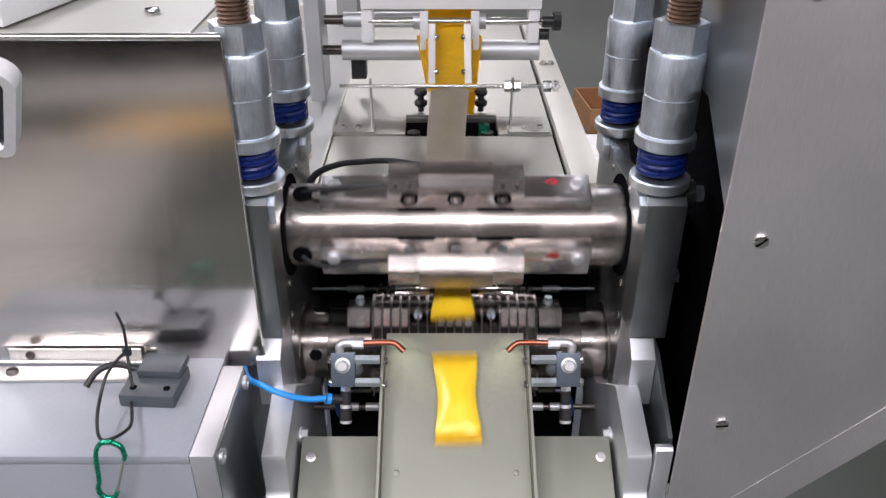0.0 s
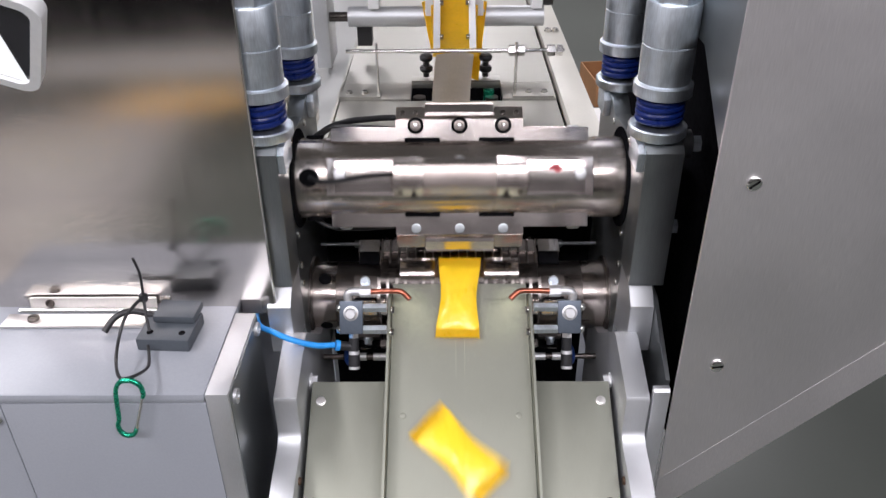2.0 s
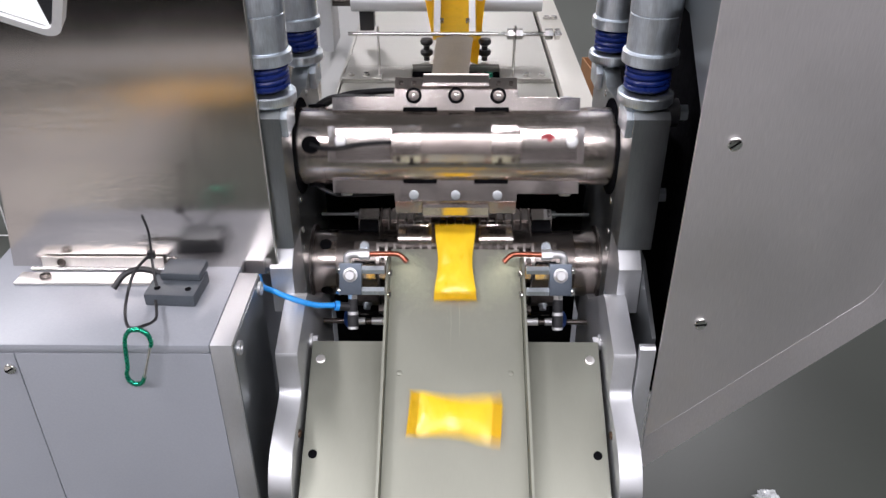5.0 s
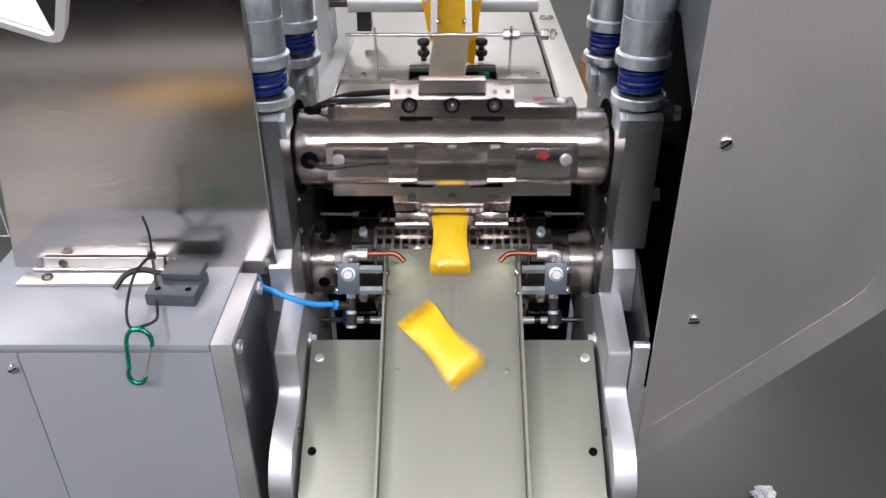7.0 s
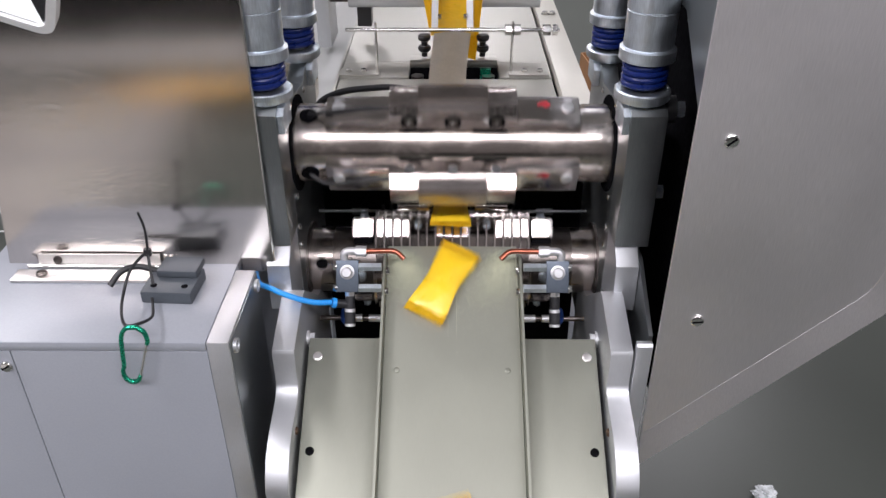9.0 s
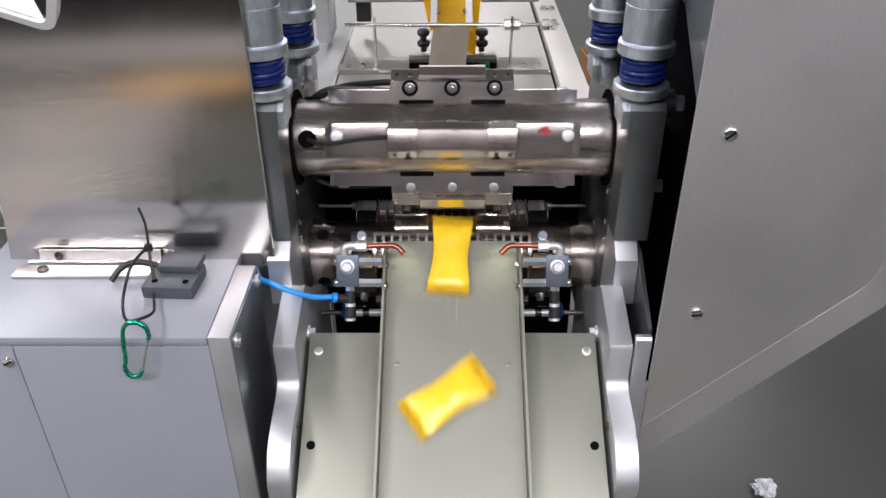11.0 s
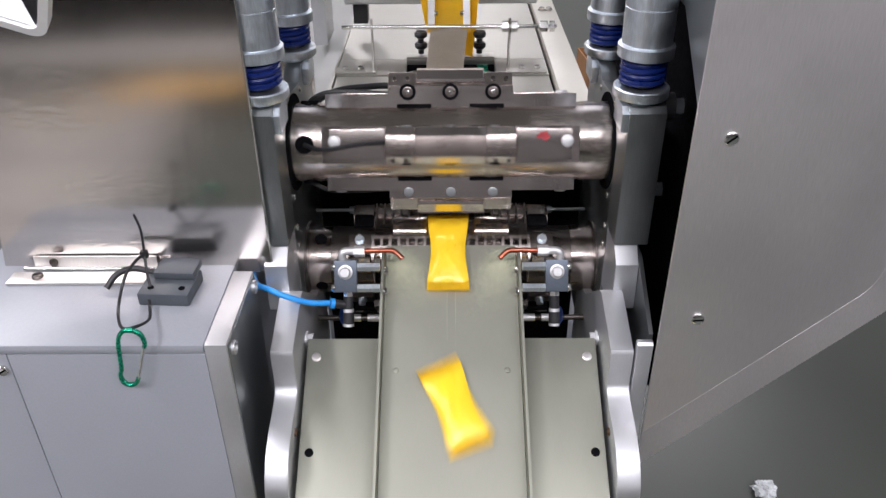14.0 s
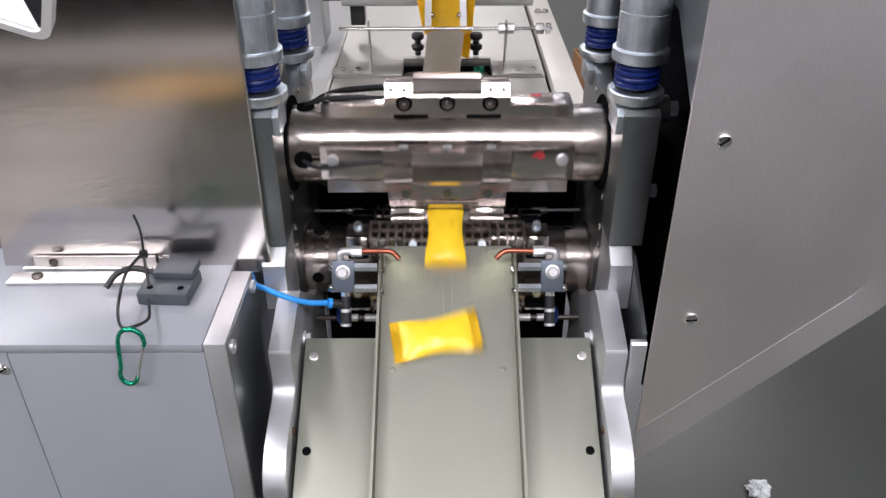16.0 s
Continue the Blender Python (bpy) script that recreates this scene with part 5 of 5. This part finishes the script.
def slide(k, *seen):
    """Sachet k: fed by the film, cut off, then sliding and turning down the chute (time, x, way down the slope, turn)."""
    start = CUT + k * PERIOD
    rnd = random.Random(100 + k)
    c, sn = math.cos(radians(SLOPE)), math.sin(radians(SLOPE))
    rows_ = []  # t, x, y, z, tilt, turn

    def on_slope(t, x, s, a, lift=0.0, tilt=SLOPE):
        rows_.append((t, x, 0.07 - s * c, 0.9885 - s * sn + lift, tilt, -a))

    wait = (0.0, 0.235, 0.62 + 0.0045 * (k - FIRST))
    rows_.append((-8.0, *wait, 0, 0))
    rows_.append((start - 2.1 * PERIOD, *wait, 0, 0))
    rows_.append((start - 1.5 * PERIOD, 0, 0.19, 0.992, 0, 0))
    rows_.append((start - 0.9 * PERIOD, 0, 0.135, 0.990, 6, 0))
    rows_.append((start - 0.5 * PERIOD, -0.001, 0.104, 0.9905, 3, 0))
    # pushed out level at first, then drooping on to the chute
    for ph, tilt, lift in ((-0.1, 2, 0.0), (0.08, 5, 0.004), (0.21, 27, 0.0), (0.5, SLOPE, 0.0)):
        t = start + ph * PERIOD
        if not seen or t < seen[0][0] - 0.04:
            on_slope(t, -0.002, (0.0567 if ph < 0.2 else 0.062) + SACHET_L * (ph - 0.62), 0, lift, tilt)
    if not seen:
        rate = rnd.choice((25, 60, 85, 95))
        seen = [(start + ph * PERIOD, rnd.uniform(-0.008, 0.006) * min(1, ph - 0.6), s, rate * max(0, ph - 0.75) ** 1.3 * 1.15)
                for ph, s in ((0.65, 0.063), (0.85, 0.082), (1.05, 0.112), (1.3, 0.150), (1.5, 0.188), (1.75, 0.240), (1.95, 0.283))]
    for t, x, s, a in seen:
        on_slope(t, x, s, a)
    t, x, s, a = seen[-1]
    while s < 0.37 and t < 16.5:
        t, s, a = t + 0.05, s + 0.059, a + 20
        on_slope(t, x, s, a)
    rx, ry = rnd.uniform(-0.16, 0.16), rnd.uniform(-0.62, -0.42)
    rest = 0.006 + 0.006 * rnd.random()
    rows_.append((t + 0.16, (x + rx) / 2, (0.07 - s * c + ry) / 2, 0.45, 10, -a - 40))
    rows_.append((t + 0.34, rx, ry, rest, 0, -a - 80))
    rows_.append((30.0, rx, ry, rest, 0, -a - 80))
    ts = [r[0] for r in rows_]
    # keys: all rows inside the clip, the clip's ends, and steps between
    keys = sorted({round(u * FPS) for u in ts if 0 <= u <= 16.0} | {0, 480}
                  | {round(0.5 * (p + q) * FPS) for p, q in zip(ts, ts[1:]) if 0 <= 0.5 * (p + q) <= 16.0 and q - p < 0.5})
    done = []
    for f in keys:
        u = f / FPS
        v = [float(np.interp(u, ts, [r[i] for r in rows_])) for i in range(1, 6)]
        done.append((u, pose(v[0], v[1], v[2], v[3], 0, 0) @ pose(0, 0, 0, 0, 0, v[4])))
    walk(SACHETS[k], done)


# one quarter turn per sachet at an uneven pace: share of the period, degrees past the camera's side
PACE = ((0, 3), (0.09, 7.5), (0.13, 16), (0.2, 30), (0.25, 38), (0.31, 45.5), (0.44, 58.5), (0.5, 63.5), (0.62, 70.5), (0.74, 77), (0.82, 81.5), (0.92, 88), (1.0, 93))


def turned(t):
    n = (t - MID) / PERIOD
    k = math.floor(n)
    return TURN * k + float(np.interp(n - k, [p[0] for p in PACE], [p[1] for p in PACE]))


def motions():
    times = [i / 30 for i in range(481)]
    walk(UPPER_ROLLER, [(t, pose(0, *ROLLER, 65.6 - turned(t), 0, 0)) for t in times])
    walk(LOWER_ROLLER, [(t, pose(0, *LOWER, turned(t) - 65.6, 0, 0)) for t in times])
    slide(-9, (0, 0.001, 0.110, -2), (0.1, 0.003, 0.177, 20))
    slide(-8, (0.2, -0.001, 0.083, 8), (0.3, -0.001, 0.141, 26), (0.4, 0.018, 0.204, 13))
    slide(-7, (0.4, -0.001, 0.076, 5), (0.5, 0.005, 0.134, 27), (0.6, 0.011, 0.211, 79))
    slide(-6, (0.7, 0.000, 0.110, 21), (0.8, 0.007, 0.190, 75))
    slide(-5, (0.9, -0.004, 0.095, 11), (1, 0.002, 0.165, 58))
    slide(-4, (1.1, -0.010, 0.073, 16), (1.2, -0.014, 0.130, 87), (1.3, 0.000, 0.198, 174))
    slide(-3, (1.3, -0.002, 0.065, 3), (1.4, -0.001, 0.124, 23), (1.5, 0.006, 0.205, 91))
    slide(-2, (1.6, 0.002, 0.093, 1), (1.7, 0.003, 0.160, 29), (1.8, -0.005, 0.241, 126))
    slide(-1, (1.8, -0.006, 0.076, 10), (1.9, -0.008, 0.133, 59), (2, -0.002, 0.209, 135))
    slide(0, (2, -0.001, 0.062, 2), (2.1, 0.001, 0.084, 4), (2.2, -0.001, 0.118, 1), (2.3, -0.001, 0.151, -3), (2.4, 0.000, 0.203, -4))
    slide(1, (2.2, -0.001, 0.039, 1), (2.3, -0.005, 0.071, -1), (2.4, -0.002, 0.129, 1), (2.5, -0.003, 0.198, 3), (2.6, 0.002, 0.268, -2))
    slide(2, (2.5, -0.005, 0.085, 13), (2.6, 0.002, 0.158, 58), (2.7, 0.003, 0.253, 164))
    slide(3, (2.8, -0.004, 0.127, 21), (2.9, -0.003, 0.201, 83), (3, 0.005, 0.318, 161))
    slide(4, (3, -0.006, 0.114, 15), (3.1, -0.003, 0.195, 39), (3.2, -0.008, 0.282, 130))
    slide(5, (3.2, -0.004, 0.088, 16), (3.3, -0.003, 0.156, 81), (3.4, 0.010, 0.241, 177))
    slide(6, (3.4, -0.007, 0.065, 17), (3.5, -0.005, 0.113, 77), (3.6, 0.012, 0.188, 166), (3.7, 0.018, 0.280, 173))
    slide(7, (3.6, -0.006, 0.059, 0), (3.7, -0.006, 0.122, 18), (3.8, -0.005, 0.197, 60), (3.9, 0.003, 0.281, 106))
    slide(8, (3.9, -0.009, 0.091, 14), (4, -0.009, 0.144, 73), (4.1, 0.014, 0.223, 186))
    slide(9, (4.1, -0.003, 0.076, 7), (4.2, 0.006, 0.139, 42))
    slide(18, (6.3, 0.011, 0.165, 43), (6.4, 0.015, 0.274, 87))
    slide(19, (6.4, -0.001, 0.063, -0), (6.5, 0.001, 0.131, 17), (6.6, 0.006, 0.208, 59), (6.7, -0.010, 0.300, 86))
    slide(20, (6.6, -0.005, 0.064, 6), (6.7, -0.004, 0.133, 23), (6.8, 0.001, 0.225, 97))
    slide(21, (6.9, -0.015, 0.090, 23), (7, -0.010, 0.149, 140), (7.1, 0.005, 0.241, 180), (7.2, 0.018, 0.304, 164))
    slide(22, (7.1, -0.004, 0.077, 19), (7.2, -0.005, 0.113, 50), (7.3, 0.002, 0.197, 140), (7.4, 0.008, 0.299, 167))
    slide(23, (7.4, 0.003, 0.088, -3), (7.5, 0.003, 0.159, 4), (7.6, 0.011, 0.247, 18))
    slide(24, (7.6, -0.004, 0.075, 17), (7.7, 0.001, 0.144, 49), (7.8, 0.003, 0.233, 90))
    slide(25, (7.9, -0.002, 0.125, 2), (8, -0.003, 0.212, 18))
    slide(26, (8.1, -0.004, 0.111, 25), (8.2, -0.001, 0.181, 89), (8.3, 0.002, 0.277, 169))
    slide(27, (8.3, -0.004, 0.090, 12), (8.4, -0.005, 0.155, 47), (8.5, 0.000, 0.237, 122))
    slide(28, (8.5, -0.008, 0.065, 10), (8.6, -0.006, 0.127, 51), (8.7, 0.001, 0.203, 154), (8.8, 0.015, 0.303, 174))
    slide(29, (8.8, -0.002, 0.120, 30), (8.9, 0.002, 0.205, 98), (9, 0.007, 0.334, 166))
    slide(30, (9, -0.009, 0.087, 27), (9.1, -0.005, 0.136, 110), (9.2, 0.012, 0.222, 181))
    slide(31, (9.2, -0.003, 0.062, 2))
    slide(39, (11.3, 0.012, 0.255, 122))
    slide(40, (11.3, -0.005, 0.083, 17), (11.4, -0.002, 0.160, 69), (11.5, 0.004, 0.263, 129))
    slide(41, (11.5, -0.005, 0.074, 1), (11.6, -0.008, 0.133, 8), (11.7, -0.006, 0.212, 60), (11.8, -0.007, 0.305, 96))
    slide(42, (11.8, -0.003, 0.113, 30), (11.9, -0.003, 0.182, 130), (12, 0.019, 0.272, 197))
    slide(43, (12, -0.001, 0.095, 12), (12.1, -0.001, 0.165, 47), (12.2, 0.002, 0.254, 133))
    slide(44, (12.2, -0.006, 0.073, 11), (12.3, -0.008, 0.130, 49), (12.4, 0.001, 0.215, 148))
    slide(45, (12.4, -0.002, 0.059, 3), (12.5, -0.001, 0.121, 22), (12.6, -0.001, 0.197, 86), (12.7, 0.008, 0.297, 168))
    slide(46, (12.7, -0.003, 0.103, 1), (12.8, 0.003, 0.179, 39), (12.9, 0.007, 0.270, 91))
    slide(47, (12.9, -0.010, 0.075, 18), (13, -0.012, 0.131, 52), (13.1, 0.000, 0.202, 162))
    slide(48, (13.1, -0.006, 0.063, 4), (13.2, -0.007, 0.122, 51), (13.3, 0.002, 0.197, 158))
    slide(49, (13.4, -0.003, 0.106, 1), (13.5, -0.003, 0.181, 21), (13.6, -0.004, 0.266, 90))
    slide(50, (13.6, -0.003, 0.085, 15), (13.7, -0.003, 0.146, 46), (13.8, -0.003, 0.230, 132))
    slide(51, (13.8, -0.003, 0.067, 10), (13.9, -0.007, 0.127, 49), (14, 0.003, 0.210, 158))
    slide(52, (14.1, -0.008, 0.078, 1), (14.2, -0.006, 0.111, 1), (14.3, -0.009, 0.144, -0), (14.4, -0.011, 0.201, 3), (14.5, -0.013, 0.256, 10))
    slide(53, (14.2, -0.005, 0.028, 0), (14.3, -0.006, 0.065, 4), (14.4, -0.005, 0.125, 5), (14.5, 0.001, 0.182, 9), (14.6, 0.001, 0.262, 14))
    slide(54, (14.5, -0.004, 0.075, 6), (14.6, -0.005, 0.133, 30), (14.7, 0.001, 0.216, 142))
    slide(55, (14.8, -0.001, 0.116, 24), (14.9, 0.000, 0.191, 94), (15, 0.006, 0.289, 179))
    slide(56, (15, -0.004, 0.098, 10), (15.1, -0.002, 0.170, 60), (15.2, 0.007, 0.259, 167))
    slide(57, (15.2, -0.006, 0.074, 10), (15.3, -0.006, 0.143, 28), (15.4, -0.007, 0.235, 74))
    slide(58, (15.4, -0.003, 0.058, 4), (15.5, -0.005, 0.110, 28), (15.6, -0.003, 0.180, 131), (15.7, 0.014, 0.273, 197))
    slide(59, (15.7, -0.003, 0.098, 13), (15.8, -0.000, 0.165, 68), (15.9, 0.010, 0.251, 163))
    slide(60, (15.9, -0.008, 0.079, 14), (16, -0.011, 0.144, 80))
    for k in (10, 11, 12, 13, 14, 15, 16, 17, 32, 33, 34, 35, 36, 37, 38, 61, 62):
        slide(k)


motions()
